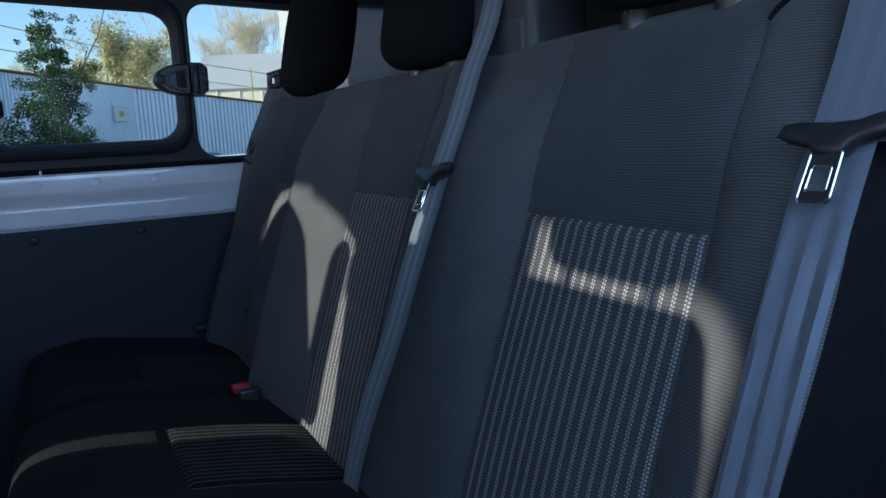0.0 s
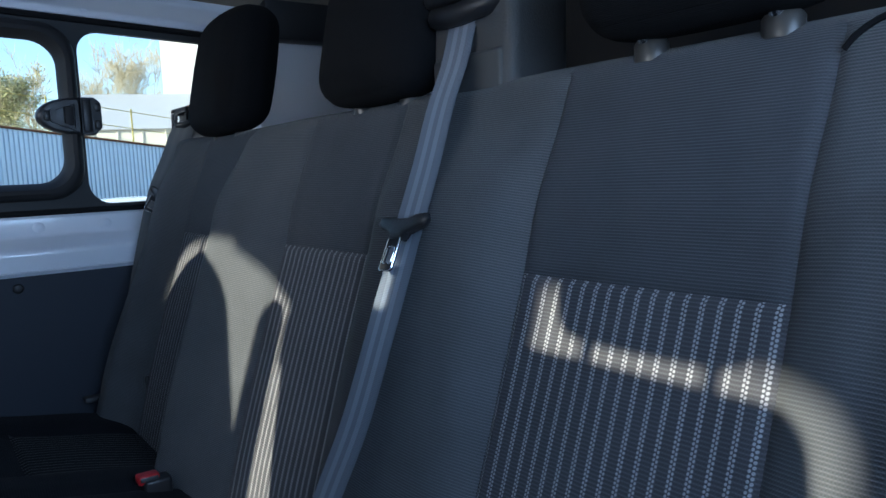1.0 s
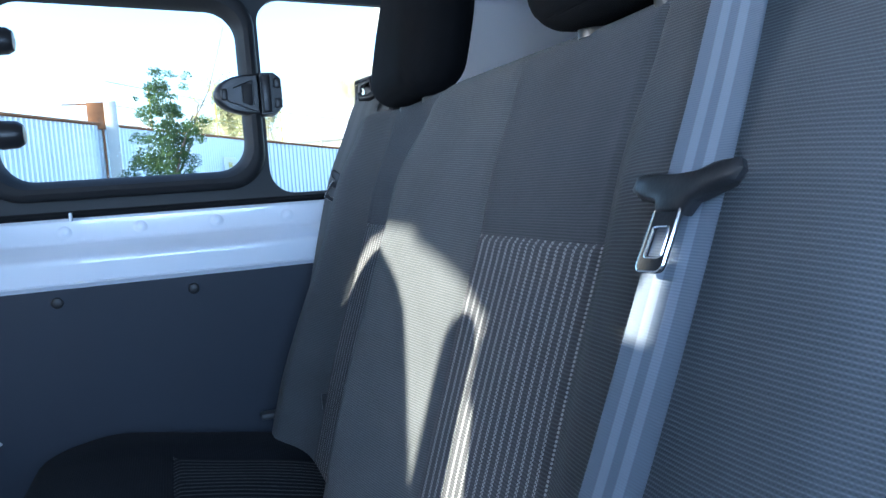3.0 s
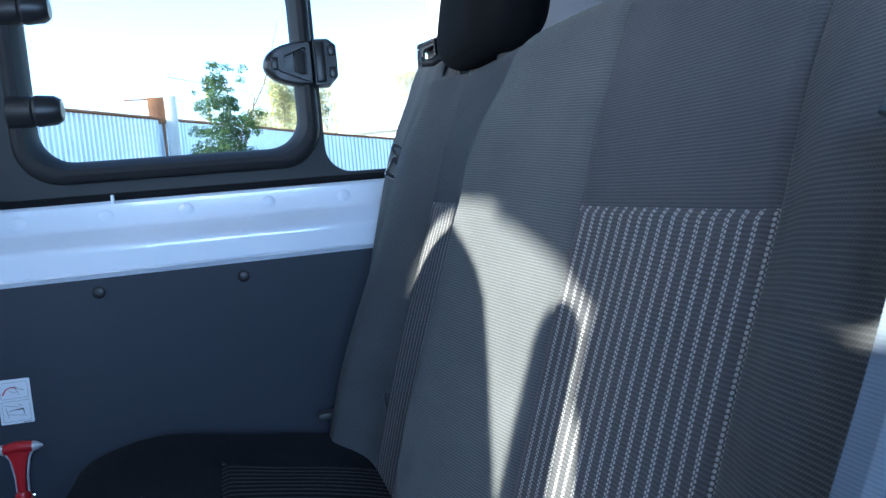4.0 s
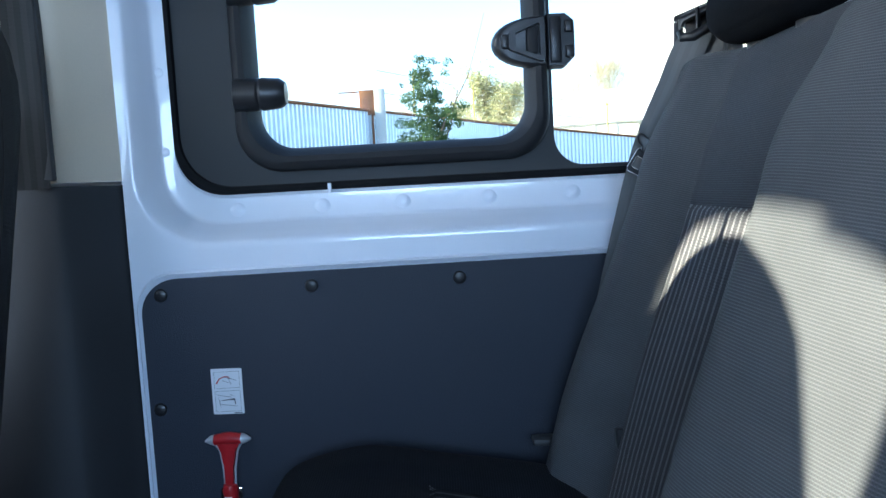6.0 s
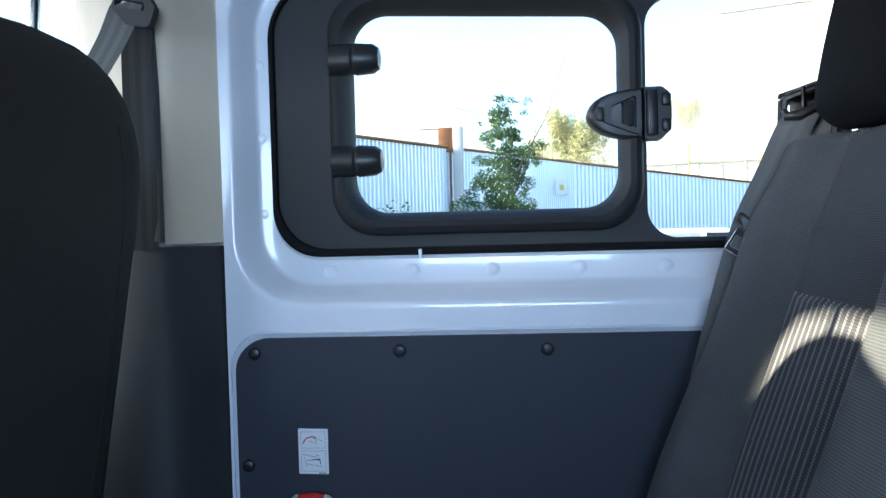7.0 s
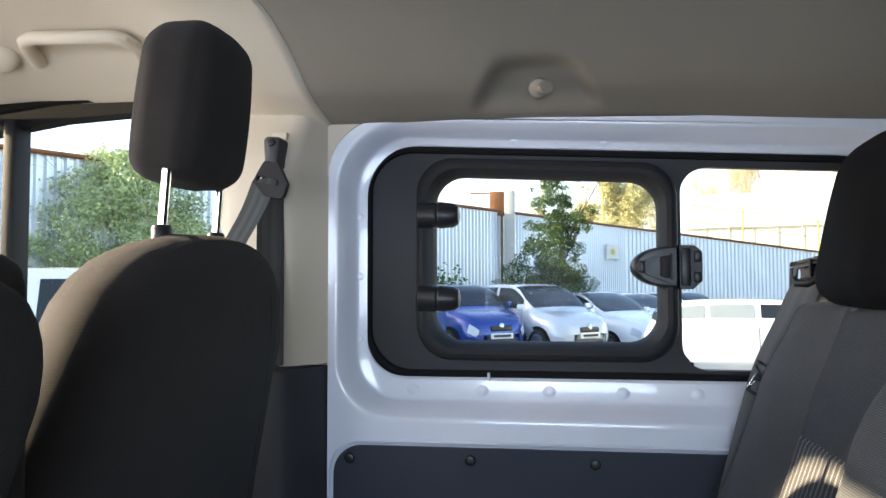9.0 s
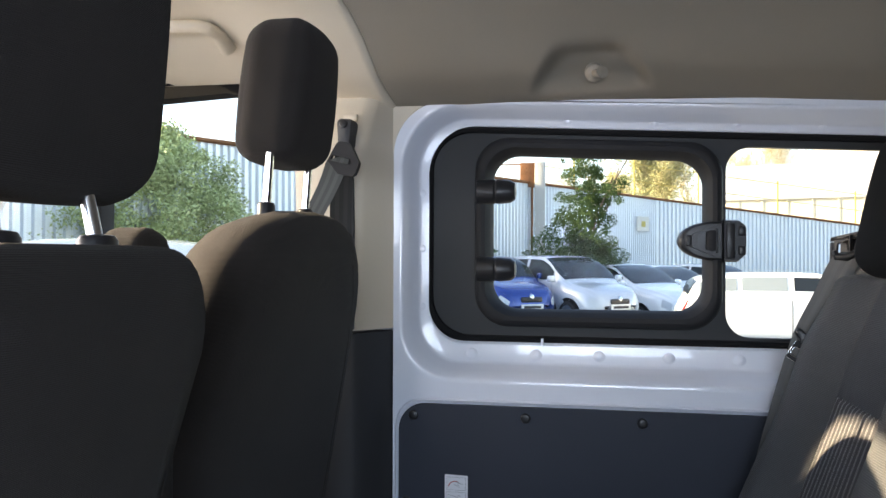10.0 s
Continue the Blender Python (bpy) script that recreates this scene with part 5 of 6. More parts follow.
def fence():
    f = thing("fence", FENCE0 + Vector((0, 0, FBASE)), "blue-grey corrugated steel fence with a rusty top rail", "fence", kind="structure")
    ang = math.atan2(FDIR.y, FDIR.x)
    bm = bmesh.new()
    prof = []
    pitch = 0.17
    for k in range(6):
        x = k * pitch
        prof += [(x, 0.0), (x + 0.034, 0.0), (x + 0.062, 0.070), (x + 0.142, 0.070)]
    prof.append((6 * pitch, 0.0))
    loft([[(x, y, z) for x, y in prof] for z in (0.0, FTOP - FBASE)], closed=False, bm=bm)
    width = 6 * pitch
    me = None
    for k in range(-27, 3):
        if me is None:
            ob = mesh_object("sheet", bm, SHEETW, smooth=False)
            me = ob.data
        elif k == -6:  # from the concrete post on the sheets are bluer
            me = me.copy()
            me.materials[0] = SHEET
            ob = new("sheet", me)
        else:
            ob = new("sheet", me)
        ob.parent = f
        p = FDIR * (k * width)
        ob.matrix_basis = Matrix.Translation((p.x, p.y, 0.02 * ((k * 7) % 3 - 1))) @ Matrix.Rotation(ang, 4, "Z")
    # past the bend the fence steps down the slope, its sheets cut to the rake
    ang2 = math.atan2(BDIR.y, BDIR.x)
    raked = None
    for k in range(0, 26):
        if raked is None:
            bm = loft([[(x, y, (FTOP - FBASE) * h + RAKE * x * h) for x, y in prof] for h in (0.0, 1.0)], closed=False)
            ob = mesh_object("sheet", bm, SHEET, smooth=False)
            raked = ob.data
        else:
            ob = new("sheet", raked)
        ob.parent = f
        p = BEND + BDIR * (k * width) - FENCE0
        ob.matrix_basis = Matrix.Translation((p.x, p.y, RAKE * k * width)) @ Matrix.Rotation(ang2, 4, "Z")
    a, c = FENCE0 + FDIR * -25, BEND + BDIR * 26 * width
    end = FTOP + RAKE * 26 * width
    part("top_rail", tube([(a.x, a.y, FTOP), (BEND.x, BEND.y, FTOP), (c.x, c.y, end)], 0.05, 6), RUST, f, "rusty top rail")
    a = FENCE0 + FDIR * -5.4
    for z in (0.62, 1.30):
        part("wire", tube([(a.x, a.y + 0.3, FTOP + z), (BEND.x, BEND.y + 0.3, FTOP + z), (c.x, c.y + 0.3, end + z)], 0.016, 5), YELLOW, f, "yellow rail above the sheets")
    for k in range(-1, 6):
        p, z = (FENCE0 + FDIR * (k * 4.4 + 1.2), FTOP) if k < 1 else (BEND + BDIR * (k * 3.4 - 1.6), FTOP + RAKE * (k * 3.4 - 1.6))
        part("post", box(p.x - 0.030, p.x + 0.030, p.y + 0.270, p.y + 0.330, FBASE, z + 1.42, 0.01), YELLOW, f, "yellow steel post")
    return f


fence()

nrm_f = Vector((FDIR.y, -FDIR.x, 0))


def on_fence(s, off=0.0):
    """A place s metres along the fence, off metres in front of it."""
    return FENCE0 + FDIR * s + nrm_f * off


def fence_details():
    p = on_fence(-5.6, 0.25)
    post = thing("concrete_post", (p.x, p.y, -0.2), "pale concrete post with a rusty steel box at the fence", "post")
    part("shaft", box(p.x - 0.16, p.x + 0.16, p.y - 0.16, p.y + 0.16, -0.2, 4.38, 0.02), CONC, post)
    part("rusty_box", box(p.x - 0.62, p.x - 0.17, p.y - 0.1, p.y + 0.2, 3.60, 4.36, 0.01), RUST, post, "rusty steel box")
    part("bracket", box(p.x - 1.25, p.x - 0.62, p.y - 0.02, p.y + 0.02, 4.30, 4.34), RUST, post, "rusty bracket arm")
    part("pipe", tube([(p.x - 0.25, p.y - 0.1, -0.1), (p.x - 0.24, p.y - 0.1, 3.6)], 0.035, 6), RUST, post, "rusty pipe")
    p = on_fence(1.75, 0.06)
    sign = thing("notice_board", (p.x, p.y, 2.2), "small pale notice on the corrugated fence", "sign")
    a = FDIR * 0.50
    bm = loft([[(p.x - a.x, p.y - a.y, z), (p.x + a.x, p.y + a.y, z)] for z in (2.42, 2.98)], closed=False)
    ret = bmesh.ops.extrude_face_region(bm, geom=list(bm.faces))
    bmesh.ops.translate(bm, verts=[g for g in ret["geom"] if isinstance(g, bmesh.types.BMVert)], vec=nrm_f * 0.03)
    part("board", bm, PALE, sign, smooth=False)
    q = p + nrm_f * 0.034
    bm = loft([[(q.x - a.x * k, q.y - a.y * k, z), (q.x + a.x * k, q.y + a.y * k, z)] for z, k in ((2.58, 0.35), (2.80, 0.35))], closed=False)
    part("symbol", bm, YELLOW, sign, "faded yellow symbol", smooth=False)


PALE = mat("pale_painted_board", (0.66, 0.64, 0.58), 0.6, grain=0.08, scale=6)
LEAF = mat("green_leaves", (0.085, 0.15, 0.04), 0.55, grain=0.45, scale=1.5, mottle=0.3, mottle_scale=0.6)
LEAFY = mat("yellowing_leaves", (0.38, 0.37, 0.17), 0.6, grain=0.4, scale=1.2, mottle=0.3, mottle_scale=0.3)
LEAFT = mat("fresh_green_leaves", (0.062, 0.100, 0.036), 0.85, spec=0.1, grain=0.45, scale=1.5, mottle=0.3, mottle_scale=0.6)
LEAFB = mat("pale_green_leaves", (0.42, 0.48, 0.22), 0.55, grain=0.5, scale=1.5, mottle=0.3, mottle_scale=0.6)
BARK = mat("grey_brown_bark", (0.12, 0.09, 0.065), 0.9, grain=0.3, scale=10, bump=0.5, bump_scale=30)
TWIG = mat("pale_dry_twigs", (0.36, 0.31, 0.20), 0.9, grain=0.3, scale=4)
fence_details()


def leaf_cloud(rng, blobs, count, size):
    """Small folded leaves scattered through ragged blobs (x, y, z, radius, squash)."""
    verts, faces = [], []
    total = sum(b[3] ** 2 for b in blobs)
    for x, y, z, r, q in blobs:
        for _ in range(int(count * r * r / total)):
            d = Vector((rng.gauss(0, 1), rng.gauss(0, 1), rng.gauss(0, 1))).normalized()
            rad = r * (0.15 + 1.05 * rng.random() ** 0.5)
            c = Vector((x + d.x * rad, y + d.y * rad, z + d.z * rad * q))
            ln = size * (0.6 + 0.8 * rng.random())
            u = Vector((rng.gauss(0, 1), rng.gauss(0, 1), rng.gauss(-0.3, 0.6))).normalized()
            w = u.orthogonal().normalized() * ln * 0.34
            w.rotate(Matrix.Rotation(rng.random() * 6.28, 3, u))
            i = len(verts)
            verts += [c - u * ln * 0.5, c + w, c + u * ln * 0.5, c - w]
            faces.append((i, i + 1, i + 2, i + 3))
    me = bpy.data.meshes.new("crown")
    me.from_pydata([tuple(v) for v in verts], [], faces)
    return me


def limb(bm, rng, p, d, length, r, depth, kids, tips, droop=0.0, fan=0.55, thin=0.0):
    """A tapering limb that forks; tips collects its ends."""
    pts, rr = [Vector(p)], [r]
    for k in range(3):
        d = (d + Vector((rng.gauss(0, 0.14), rng.gauss(0, 0.14), rng.gauss(0, 0.08) - droop))).normalized()
        pts.append(pts[-1] + d * length / 3)
        rr.append(max(thin, r * (1 - 0.2 * (k + 1))))
    tube(pts, rr, 5 if r > 0.03 else 3, False, bm)
    tips.append(pts[-1])
    if depth:
        for _ in range(kids):
            k = rng.choice((1, 2, 3))
            nd = (d + Vector((rng.gauss(0, fan), rng.gauss(0, fan), rng.gauss(0.12, 0.35)))).normalized()
            limb(bm, rng, pts[k], nd, length * (0.55 + 0.25 * rng.random()), rr[k] * 0.6, depth - 1, kids, tips, droop, fan, thin)


def tree(at, height, spread, label, leaf, count, size, seed, lower=0.25, clumps=260, cone=False):
    rng = random.Random(seed)
    t = thing("tree", at, label, "tree")
    bm = bmesh.new()
    tips = []
    x, y, z = at
    if cone:
        limb(bm, rng, (x, y, z), Vector((0.06, 0, 1)), height * 0.80, height * 0.018, 1, 5, tips, 0.0, 0.25)
    else:
        limb(bm, rng, (x, y, z), Vector((0.02, 0, 1)), height * 0.62, height * 0.022, 3, 4, tips)
    part("trunk", bm, BARK, t, "grey-brown trunk and limbs")
    blobs = []
    for k in range(clumps):
        h = lower + (1 - lower) * rng.random() ** (1.5 if cone else 0.8)
        f = (h - lower) / (1 - lower)
        w = spread * (0.16 + 0.95 * (math.sin(math.pi * min(1.0, f * 0.86 + 0.14)) ** 0.9)) * (0.75 + 0.35 * noise.noise(Vector((h * 5, seed, 0.3))))
        if cone:
            w = spread * (0.36 + 0.86 * (1 - f) ** 0.9) * (0.45 + 0.35 * rng.random() + (0.65 if rng.random() < 0.22 else 0.0))
        a = rng.random() * 6.28
        rr = w * rng.random() ** 0.45
        blobs.append((x + (0.22 * spread * f if cone else 0.0) + rr * math.cos(a), y + rr * math.sin(a), z + height * h - 0.12 * rr, size * ((2.3 + 3.6 * (1 - f)) * (0.5 + 0.8 * rng.random()) if cone else (2.2 + 4.0 * rng.random())), 0.8))
    me = leaf_cloud(rng, blobs, count, size)
    me.transform(Matrix.Translation(-Vector(at)))
    me.materials.append(leaf)
    ob = new("crown", me)
    ob.parent = t
    SPOT[ob] = Vector(at)
    return t


def bare_tree(at, height, seed, leaf=None, count=0):
    rng = random.Random(seed)
    t = thing("tree", at, "tall bare autumn tree with fine upright twigs" if not leaf else "tall autumn tree with thin yellow leaves", "tree", "trees beyond the fence")
    bm = bmesh.new()
    tips = []
    limb(bm, rng, at, Vector((0, 0, 1)), height * 0.42, height * 0.012, 5, 4, tips, -0.10, 0.36, 0.028)
    part("trunk", bm, TWIG, t, "pale trunk and twigs", smooth=False)
    if leaf:
        blobs = [(p.x, p.y, p.z, 0.8, 1.2) for p in tips if p.z > height * 0.3]
        me = leaf_cloud(rng, blobs, count, 0.36)
        me.transform(Matrix.Translation(-Vector(at)))
        me.materials.append(leaf)
        ob = new("crown", me)
        ob.parent = t


def polar(az, d, z=0.0):
    """A place d metres off in the compass direction az (degrees from +y towards +x)."""
    return (0.13 + d * math.sin(radians(az)), -1.2 + d * math.cos(radians(az)), z)


tree(polar(-0.4, 19.0, -0.2), 4.75, 1.30, "slender green tree in front of the fence", LEAFT, 95000, 0.046, 3, 0.04, 330, True)
tree(polar(-32.6, 15.0, -0.1), 3.9, 2.55, "dense green bush beside the fence", LEAFB, 80000, 0.058, 5, 0.03, 480)
tree(polar(-39.5, 14.5, -0.1), 2.1, 1.2, "low sparse green bush beside the palisade", LEAFB, 9000, 0.052, 6, 0.03, 160)
tree(polar(-8.4, 19.5, -0.15), 1.75, 0.8, "low dark shrub at the foot of the fence", LEAF, 2500, 0.09, 8, 0.05, 140)
for k, (az, d, h, lf) in enumerate(((4.6, 62, 9.8, LEAFY), (6.0, 58, 10.2, LEAFY), (7.6, 66, 11.5, None), (9.2, 64, 11.8, None), (10.8, 66, 12.0, None), (12.4, 68, 11.0, None), (14.0, 66, 11.2, None), (2.6, 64, 8.4, LEAFY), (-1, 70, 8.4, None), (17, 75, 9.0, None))):
    bare_tree(polar(az, d * 2.4, -0.3), h * 2.3, 20 + k, lf, 9000)


# ---- buildings beyond the fence ----
CREAMW = mat("cream_cladding", (0.68, 0.63, 0.50), 0.7, grain=0.05, scale=2, mottle=0.06, mottle_scale=0.3)
ROOFG = mat("grey_sheet_roof", (0.42, 0.42, 0.42), 0.6, grain=0.06, scale=2, mottle=0.08, mottle_scale=0.3)


def warehouse(name, az0, az1, d, z_eave, z_ridge, depth, wall, roof, label):
    a, b = Vector(polar(az0, d)), Vector(polar(az1, d))
    u = (b - a).normalized()
    n = Vector((-u.y, u.x, 0))
    h = thing(name, a, label, "building")
    c = [a, b, b + n * depth, a + n * depth]
    bm = loft([[(p.x, p.y, z) for p in c] for z in (-0.4, z_eave)], True)
    part("wall", bm, wall, h, smooth=False)
    m0, m1 = a + n * depth / 2 - u * 0.4, b + n * depth / 2 + u * 0.4
    o = n * 0.4
    e = [a - o - u * 0.4, b - o + u * 0.4, b + n * depth + o + u * 0.4, a + n * depth + o - u * 0.4]
    bm = loft([[(e[0].x, e[0].y, z_eave), (e[1].x, e[1].y, z_eave)], [(m0.x, m0.y, z_ridge), (m1.x, m1.y, z_ridge)], [(e[3].x, e[3].y, z_eave), (e[2].x, e[2].y, z_eave)]], closed=False)
    ret = bmesh.ops.extrude_face_region(bm, geom=list(bm.faces))
    bmesh.ops.translate(bm, verts=[g for g in ret["geom"] if isinstance(g, bmesh.types.BMVert)], vec=(0, 0, 0.15))
    part("roof", bm, roof, h, smooth=False)
    for k in range(1, 9) if z_eave < 12 else ():
        p = a + (b - a) * (k / 9) - n * 0.03
        part("cladding_rib", box(p.x - 0.15, p.x + 0.15, p.y - 0.12, p.y + 0.12, -0.3, z_eave - 0.05), wall, h)


warehouse("warehouse", 9.6, 24.0, 125, 10.1, 17.7, 42, CREAMW, ROOFG, "cream warehouse with a grey pitched roof")
warehouse("white_store_building", 16.0, 30.0, 150, 39.5, 43.0, 50, PALE, ROOFG, "tall pale storage building beyond the fence")


# ---- palisade and parked cars ----
PALIS = mat("white_palisade_paint", (0.70, 0.71, 0.72), 0.5, grain=0.05, scale=5)


def palisade():
    a, b = Vector(polar(-46, 10.2)), Vector(polar(-31.5, 12.6))
    f = thing("palisade_fence", a, "white steel palisade fence beside the bush", "fence")
    n = 40
    bm = box(-0.035, 0.035, -0.012, 0.012, 0, 1.62)
    for v in bm.verts:
        if v.co.z > 1 and abs(v.co.x) > 0:
            v.co.x *= 0.55
    first = None
    for k in range(n):
        if first is None:
            ob = mesh_object("pale", bm, PALIS, False)
            first = ob.data
        else:
            ob = new("pale", first)
        ob.parent = f
        p = (b - a) * (k / (n - 1))
        ob.matrix_basis = Matrix.Translation((p.x, p.y, -0.1)) @ Matrix.Rotation(math.atan2((b - a).y, (b - a).x), 4, "Z")
    for z in (0.25, 1.2):
        part("rail", tube([(a.x, a.y + 0.04, z), (b.x, b.y + 0.04, z)], 0.03, 5), PALIS, f)


palisade()
CARGLASS = mat("dark_car_glass", (0.020, 0.024, 0.028), 0.05, spec=0.35, grain=0.1, scale=2)
# estate's side windows: the bright sky reflection is put into the glass colour
SKYGLASS = mat("car_glass_with_sky_sheen", (0.30, 0.33, 0.34), 0.08, spec=0.5, grain=0.1, scale=2)
TYRE = mat("tyre_rubber", (0.02, 0.02, 0.021), 0.85, grain=0.2, scale=30)
ALLOY = mat("alloy_wheel", (0.45, 0.46, 0.47), 0.35, metal=0.8, grain=0.05, scale=20)
LAMP = mat("clear_headlamp", (0.50, 0.53, 0.56), 0.12, spec=0.8, grain=0.15, scale=15)
TAIL = mat("red_tail_lamp", (0.45, 0.02, 0.02), 0.2, grain=0.1, scale=15)
PLATEW = mat("white_number_plate", (0.72, 0.72, 0.70), 0.5, grain=0.03, scale=10)


def paint(name, c, metal=0.0):
    return mat(name, c, 0.25, metal=metal, coat=0.8, grain=0.03, scale=60, mottle=0.03, mottle_scale=1)


def car(label, at, heading, colour, length=3.8, width=1.69, height=1.50, hood=0.92, estate=False):
    """A small road car; built nose towards +x about the origin, then turned into place."""
    c = thing("car", (0, 0, 0), label, "car", "parked cars")
    L, W, H = length, width, height
    lift = (H - hood) / 0.58
    tops = [(-0.500, 0.0, 0.52), (-0.490, 0.0, 0.80), (-0.470, 0.06, 1.0), (-0.440 if estate else -0.425, 0.36, 1.0), (-0.405 if estate else -0.375, 0.47, 1.0), (-0.30, 0.545 if estate else 0.53, 1.0), (-0.15, 0.575, 1.0), (-0.02, 0.57, 1.0), (0.06, 0.55, 1.0),
            (0.14, 0.43, 1.0), (0.215, 0.24, 1.0), (0.28, 0.075, 1.0), (0.305, 0.03, 1.0), (0.36, -0.012, 1.0), (0.42, -0.07, 1.0), (0.46, -0.14, 1.0), (0.485, -0.22, 1.0), (0.497, -0.32, 1.0), (0.503, -0.43, 1.0)]
    plan = [(-0.500, 0.80), (-0.47, 0.90), (-0.40, 0.965), (-0.25, 1.0), (0.0, 1.0), (0.25, 0.99), (0.36, 0.955), (0.43, 0.865), (0.475, 0.71), (0.503, 0.50)]

    def top_z(f):
        z = curve_at([(q, zz) for q, zz, _ in tops], f)[0]
        return hood + (z * lift if z > 0 else z) if f > -0.46 else hood + z * lift - 0.35 * max(0.0, (-0.46 - f) / 0.04) ** 2 * 0.6

    def section(f):
        """Half a cross-section from the sill up to the middle of the roof."""
        w = W / 2 * curve_at(plan, f)[0]
        zt = top_z(f)
        g = min(1.0, max(0.0, (zt - hood - 0.05) / 0.25))  # 0 along the bonnet, 1 under the roof
        belt = min(hood + 0.035, zt - 0.060 - 0.045 * (1 - g))
        low = 0.20 + 0.10 * smooth01((abs(f) - 0.40) / 0.10)
        wb = w * (0.955 - 0.055 * (1 - g))
        wr = w * (0.955 - 0.20 * min(1.0, max(0.0, (zt - belt - 0.06) / 0.5)) - 0.14 * (1 - g))
        edge = zt - 0.05 + 0.015 * (1 - g)
        return [(w * 0.90, low), (w * 0.975, low + 0.10), (w * 0.995, low + 0.20), (w, 0.60 * belt + 0.04), (w * (0.985 - 0.02 * (1 - g)), belt - 0.11), (wb, belt), (wb * 0.66 + wr * 0.34, belt * 0.66 + edge * 0.34), (wb * 0.33 + wr * 0.67, belt * 0.33 + edge * 0.67), (wr, edge), (wr * 0.93, zt - 0.024 + 0.006 * (1 - g)), (wr * 0.6, zt - 0.006), (0.0, zt)]

    def skin(f, p, off=0.0):
        """The body's surface at station f; p runs from 0 at the sill to 11 at the middle of the roof."""
        sec = section(f)
        line = [(k, y, z) for k, (y, z) in enumerate(sec)]
        y, z = curve_at(line, p)
        (y0, z0), (y1, z1) = curve_at(line, max(0.0, p - 0.05)), curve_at(line, min(11.0, p + 0.05))
        ny, nz = z1 - z0, y0 - y1
        n = max(1e-6, math.hypot(ny, nz))
        slope = (top_z(f + 0.01) - top_z(f - 0.01)) / (0.02 * L) if p > 8 else 0.0
        return Vector((f * L - off * slope, y + off * ny / n, z + off * nz / n))

    def patch(name, fs, ps, g, material, parent, text="", off=0.006):
        rows = [[skin(f, p, off) for f in fs] for p in ps]
        return part(name, loft([[(q.x, g * q.y, q.z) for q in row] for row in rows], closed=False), material, parent, text)

    fs = lin(-0.500, -0.44, 7) + lin(-0.42, 0.40, 34) + lin(0.42, 0.503, 10)
    rings = []
    for f in fs:
        half = [skin(f, p / 2) for p in range(23)]
        rings.append([(q.x, q.y, q.z) for q in half] + [(q.x, -q.y, q.z) for q in reversed(half[:-1])])
    body = part("body", loft(rings, True, True, True), colour, c)
    glass_p = (6.1, 6.5, 6.9, 7.3, 7.7) if estate else (5.25, 5.8, 6.5, 7.2, 7.7)
    glass_m, side_m = CARGLASS, SKYGLASS if estate else CARGLASS
    bm = bmesh.new()
    for g in (1, -1):
        rows = [[skin(f, p, 0.006) for f in lin(0.268, 0.080, 11)] for p in (8.35, 9.0, 9.6, 10.2, 10.7, 11.0)]
        loft([[(q.x, g * q.y, q.z) for q in row] for row in rows], closed=False, bm=bm)
    bmesh.ops.remove_doubles(bm, verts=bm.verts, dist=0.0005)
    part("windscreen", bm, glass_m, body, "dark glass")
    bm = bmesh.new()
    r0, r1 = (-0.462, -0.43) if estate else (-0.462, -0.395)
    for g in (1, -1):
        rows = [[skin(f, p, 0.006) for f in lin(r0, r1, 6)] for p in (8.5, 9.2, 10.2, 11.0)]
        loft([[(q.x, g * q.y, q.z) for q in row] for row in rows], closed=False, bm=bm)
    bmesh.ops.remove_doubles(bm, verts=bm.verts, dist=0.0005)
    part("rear_window", bm, glass_m, body, "dark glass")
    for g in (1, -1):
        patch("side_window", lin(0.190, -0.06, 10), glass_p, g, CARGLASS, body, "dark glass")
        patch("side_window", lin(-0.085, -0.255, 8), glass_p, g, side_m, body, "dark glass")
        patch("side_window", lin(-0.275, -0.385 if not estate else -0.42, 6), glass_p, g, side_m, body, "dark glass")
        patch("headlamp", lin(0.450, 0.488, 9), (3.5, 3.8, 4.1, 4.4, 4.75), g, LAMP, body, "clear headlamp", 0.008)
        patch("tail_lamp", lin(-0.462, -0.486, 5), (4.6, 4.9, 5.2, 5.6), g, TAIL, body, "red tail lamp", 0.010)
        patch("door_line", (-0.070, -0.073), (1.0, 2.0, 3.0, 4.0, 5.0), g, BLACK, body, "dark door gap", 0.004)
        patch("door_line", (0.192, 0.189), (1.0, 2.0, 3.0, 4.0, 5.0), g, BLACK, body, "dark door gap", 0.004)
        part("mirror", box(0.205 * L, 0.235 * L, g * W * 0.55 - 0.085, g * W * 0.55 + 0.085, hood + 0.03, hood + 0.17, 0.045, 4), colour, body)
        for f in (0.325, -0.40 if estate else -0.315):
            w = W / 2 * curve_at(plan, f)[0]
            part("wheel_arch", tube([(f * L, g * (w - 0.16), 0.31), (f * L, g * (w + 0.006), 0.31)], 0.340, 24), RUBBER, body)
            wheel = part("wheel", tube([(f * L, g * (w - 0.16), 0.30), (f * L, g * (w - 0.01), 0.30), (f * L, g * (w + 0.012), 0.30)], [0.30, 0.30, 0.27], 24), TYRE, c, "black tyre")
            part("rim", tube([(f * L, g * (w - 0.02), 0.30), (f * L, g * (w + 0.018), 0.30), (f * L, g * (w + 0.010), 0.30)], [0.205, 0.20, 0.06], 10), ALLOY, wheel, "alloy rim")
    nose = 0.503 * L
    part("grille", box(nose - 0.045, nose + 0.010, -0.25, 0.25, hood - 0.39, hood - 0.28, 0.03, 3), BLACK, body, "black grille")
    part("lower_grille", box(nose - 0.05, nose + 0.012, -0.36, 0.36, 0.31, 0.39, 0.02), BLACK, body)
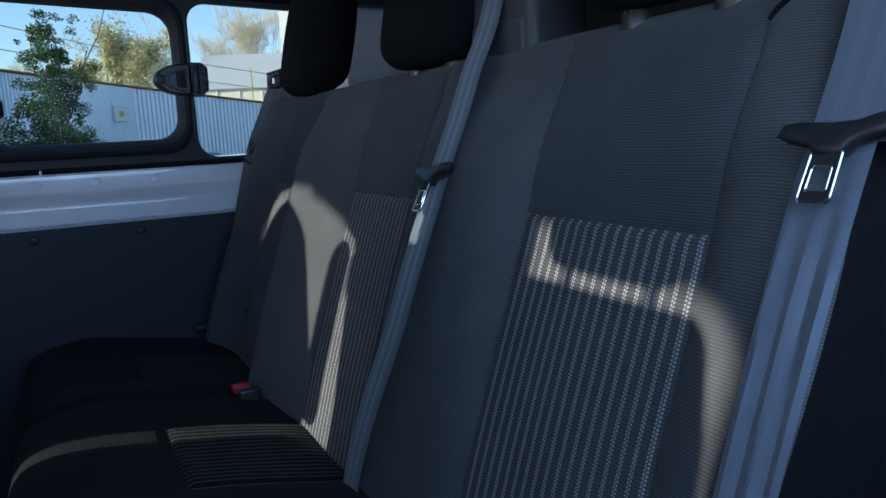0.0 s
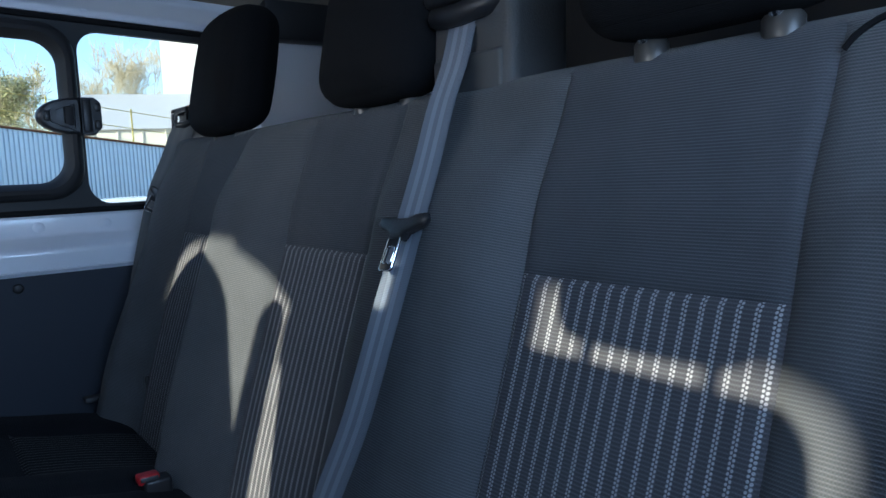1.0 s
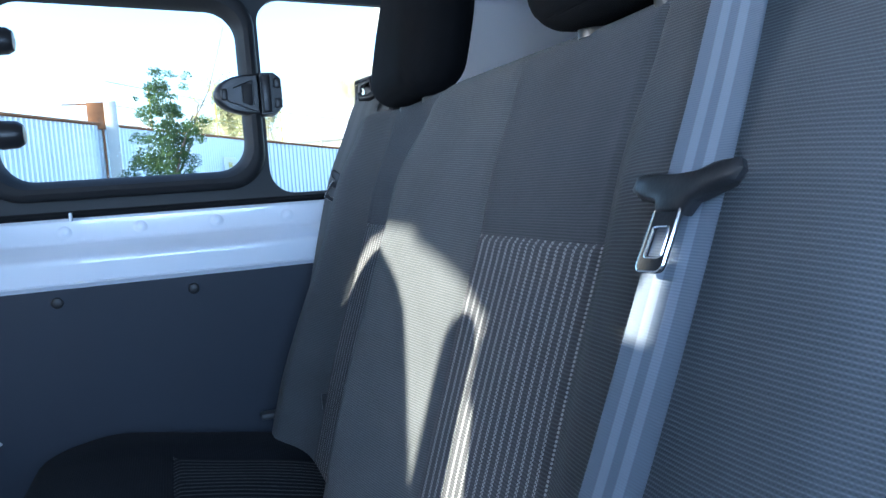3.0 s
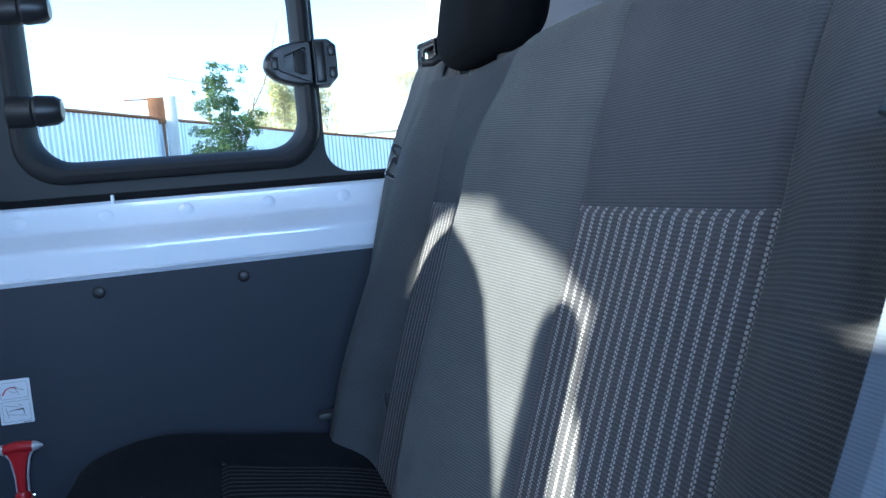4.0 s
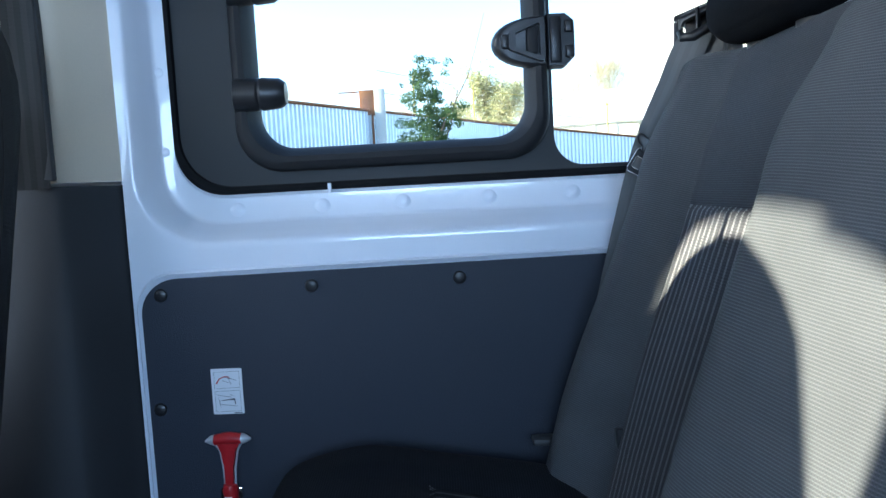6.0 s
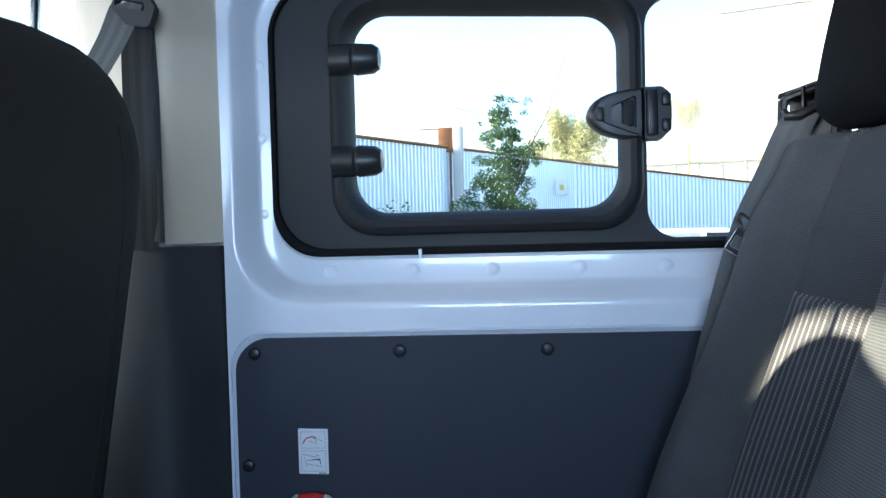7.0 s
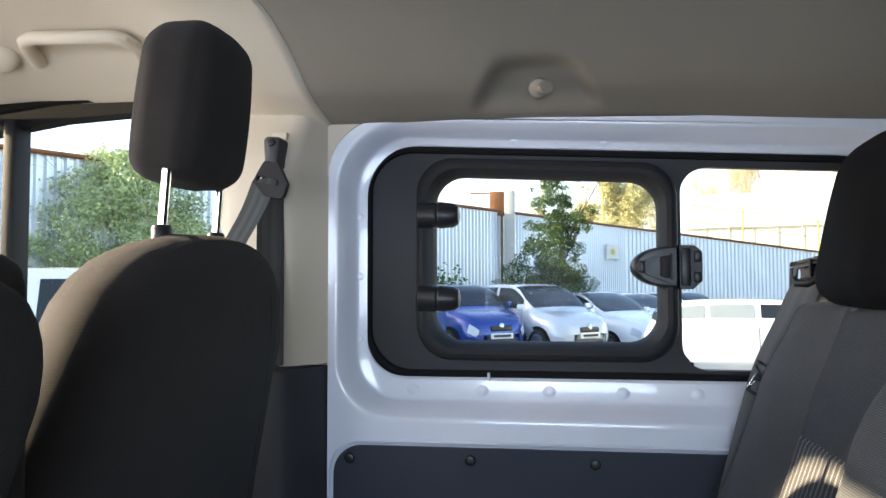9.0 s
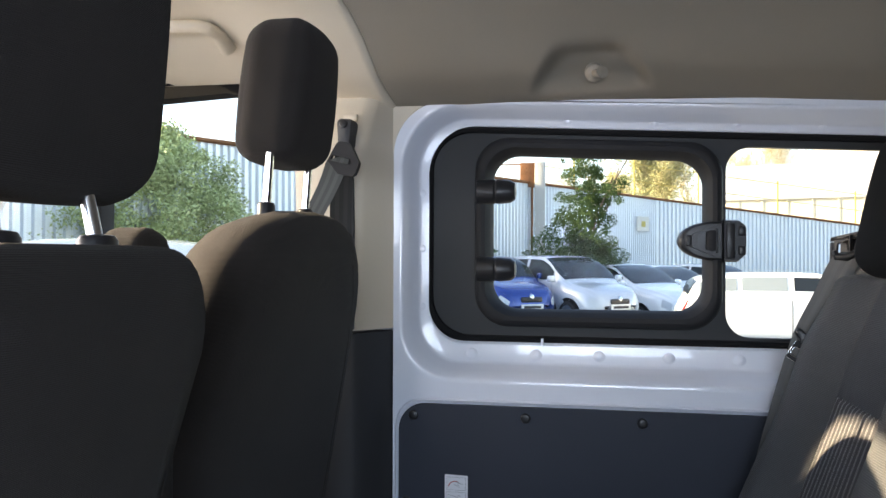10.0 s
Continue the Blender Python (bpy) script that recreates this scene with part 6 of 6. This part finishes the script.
    part("badge", disc_rivet((nose - 0.012, 0, hood - 0.275), (1, 0, 0.3), 0.055, 0.02, 16), CHROME, body)
    plate_ob = part("number_plate", box(nose - 0.02, nose + 0.020, -0.26, 0.26, 0.415, 0.525, 0.004), PLATEW, body, "white number plate")
    part("plate_bar", box(nose + 0.0202, nose + 0.022, -0.20, 0.20, 0.445, 0.495), INK, plate_ob, "dark bar")
    c.matrix_basis = Matrix.Translation(at) @ Matrix.Rotation(radians(heading), 4, "Z")
    return c


def place_car(label, az, d, heading, colour, dz=0.0, **kw):
    """Puts a car so that the middle of its nose stands at the given direction and distance."""
    p = polar(az, d)
    h = radians(heading)
    ln = kw.get("length", 3.8)
    q = Vector((p[0] - math.cos(h) * ln / 2, p[1] - math.sin(h) * ln / 2, ground_z(p[0], p[1]) + dz))
    return car(label, q, heading, colour, **kw)


BLUE = paint("metallic_blue_paint", (0.008, 0.042, 0.24), 0.3)
SILVER = paint("silver_paint", (0.55, 0.58, 0.62), 0.15)
WPAINT = paint("white_car_paint", (0.78, 0.79, 0.80))
place_car("blue small hatchback parked nose out", -3.9, 14.6, -52, BLUE, dz=0.07, length=3.70, height=1.49, hood=0.95)
place_car("silver small hatchback parked beside a blue one", 2.8, 15.2, -50, SILVER, dz=0.06, length=3.80, height=1.52)
place_car("white crossover parked in the row of cars", 7.85, 17.8, -48, WPAINT, dz=-0.05, length=4.3, width=1.78, height=1.55, hood=0.98)
place_car("white saloon parked far along the row", 10.0, 21.5, -48, WPAINT, length=4.4, width=1.75, height=1.45)
place_car("white hatchback parked far along the row", 12.9, 24.5, -48, WPAINT, length=3.9, height=1.46)
place_car("white estate car parked across the yard", 23.2, 15.6, -3, WPAINT, length=4.4, width=1.76, height=1.44, estate=True)
car("white tall hatchback parked near the palisade fence", Vector((-4.35, 4.55, -0.06)), 196, WPAINT, length=4.1, width=1.75, height=1.68)
place_car("pale blue hatchback parked near the palisade fence", -37.5, 9.2, -62, SILVER, length=4.0, width=1.72, height=1.46)
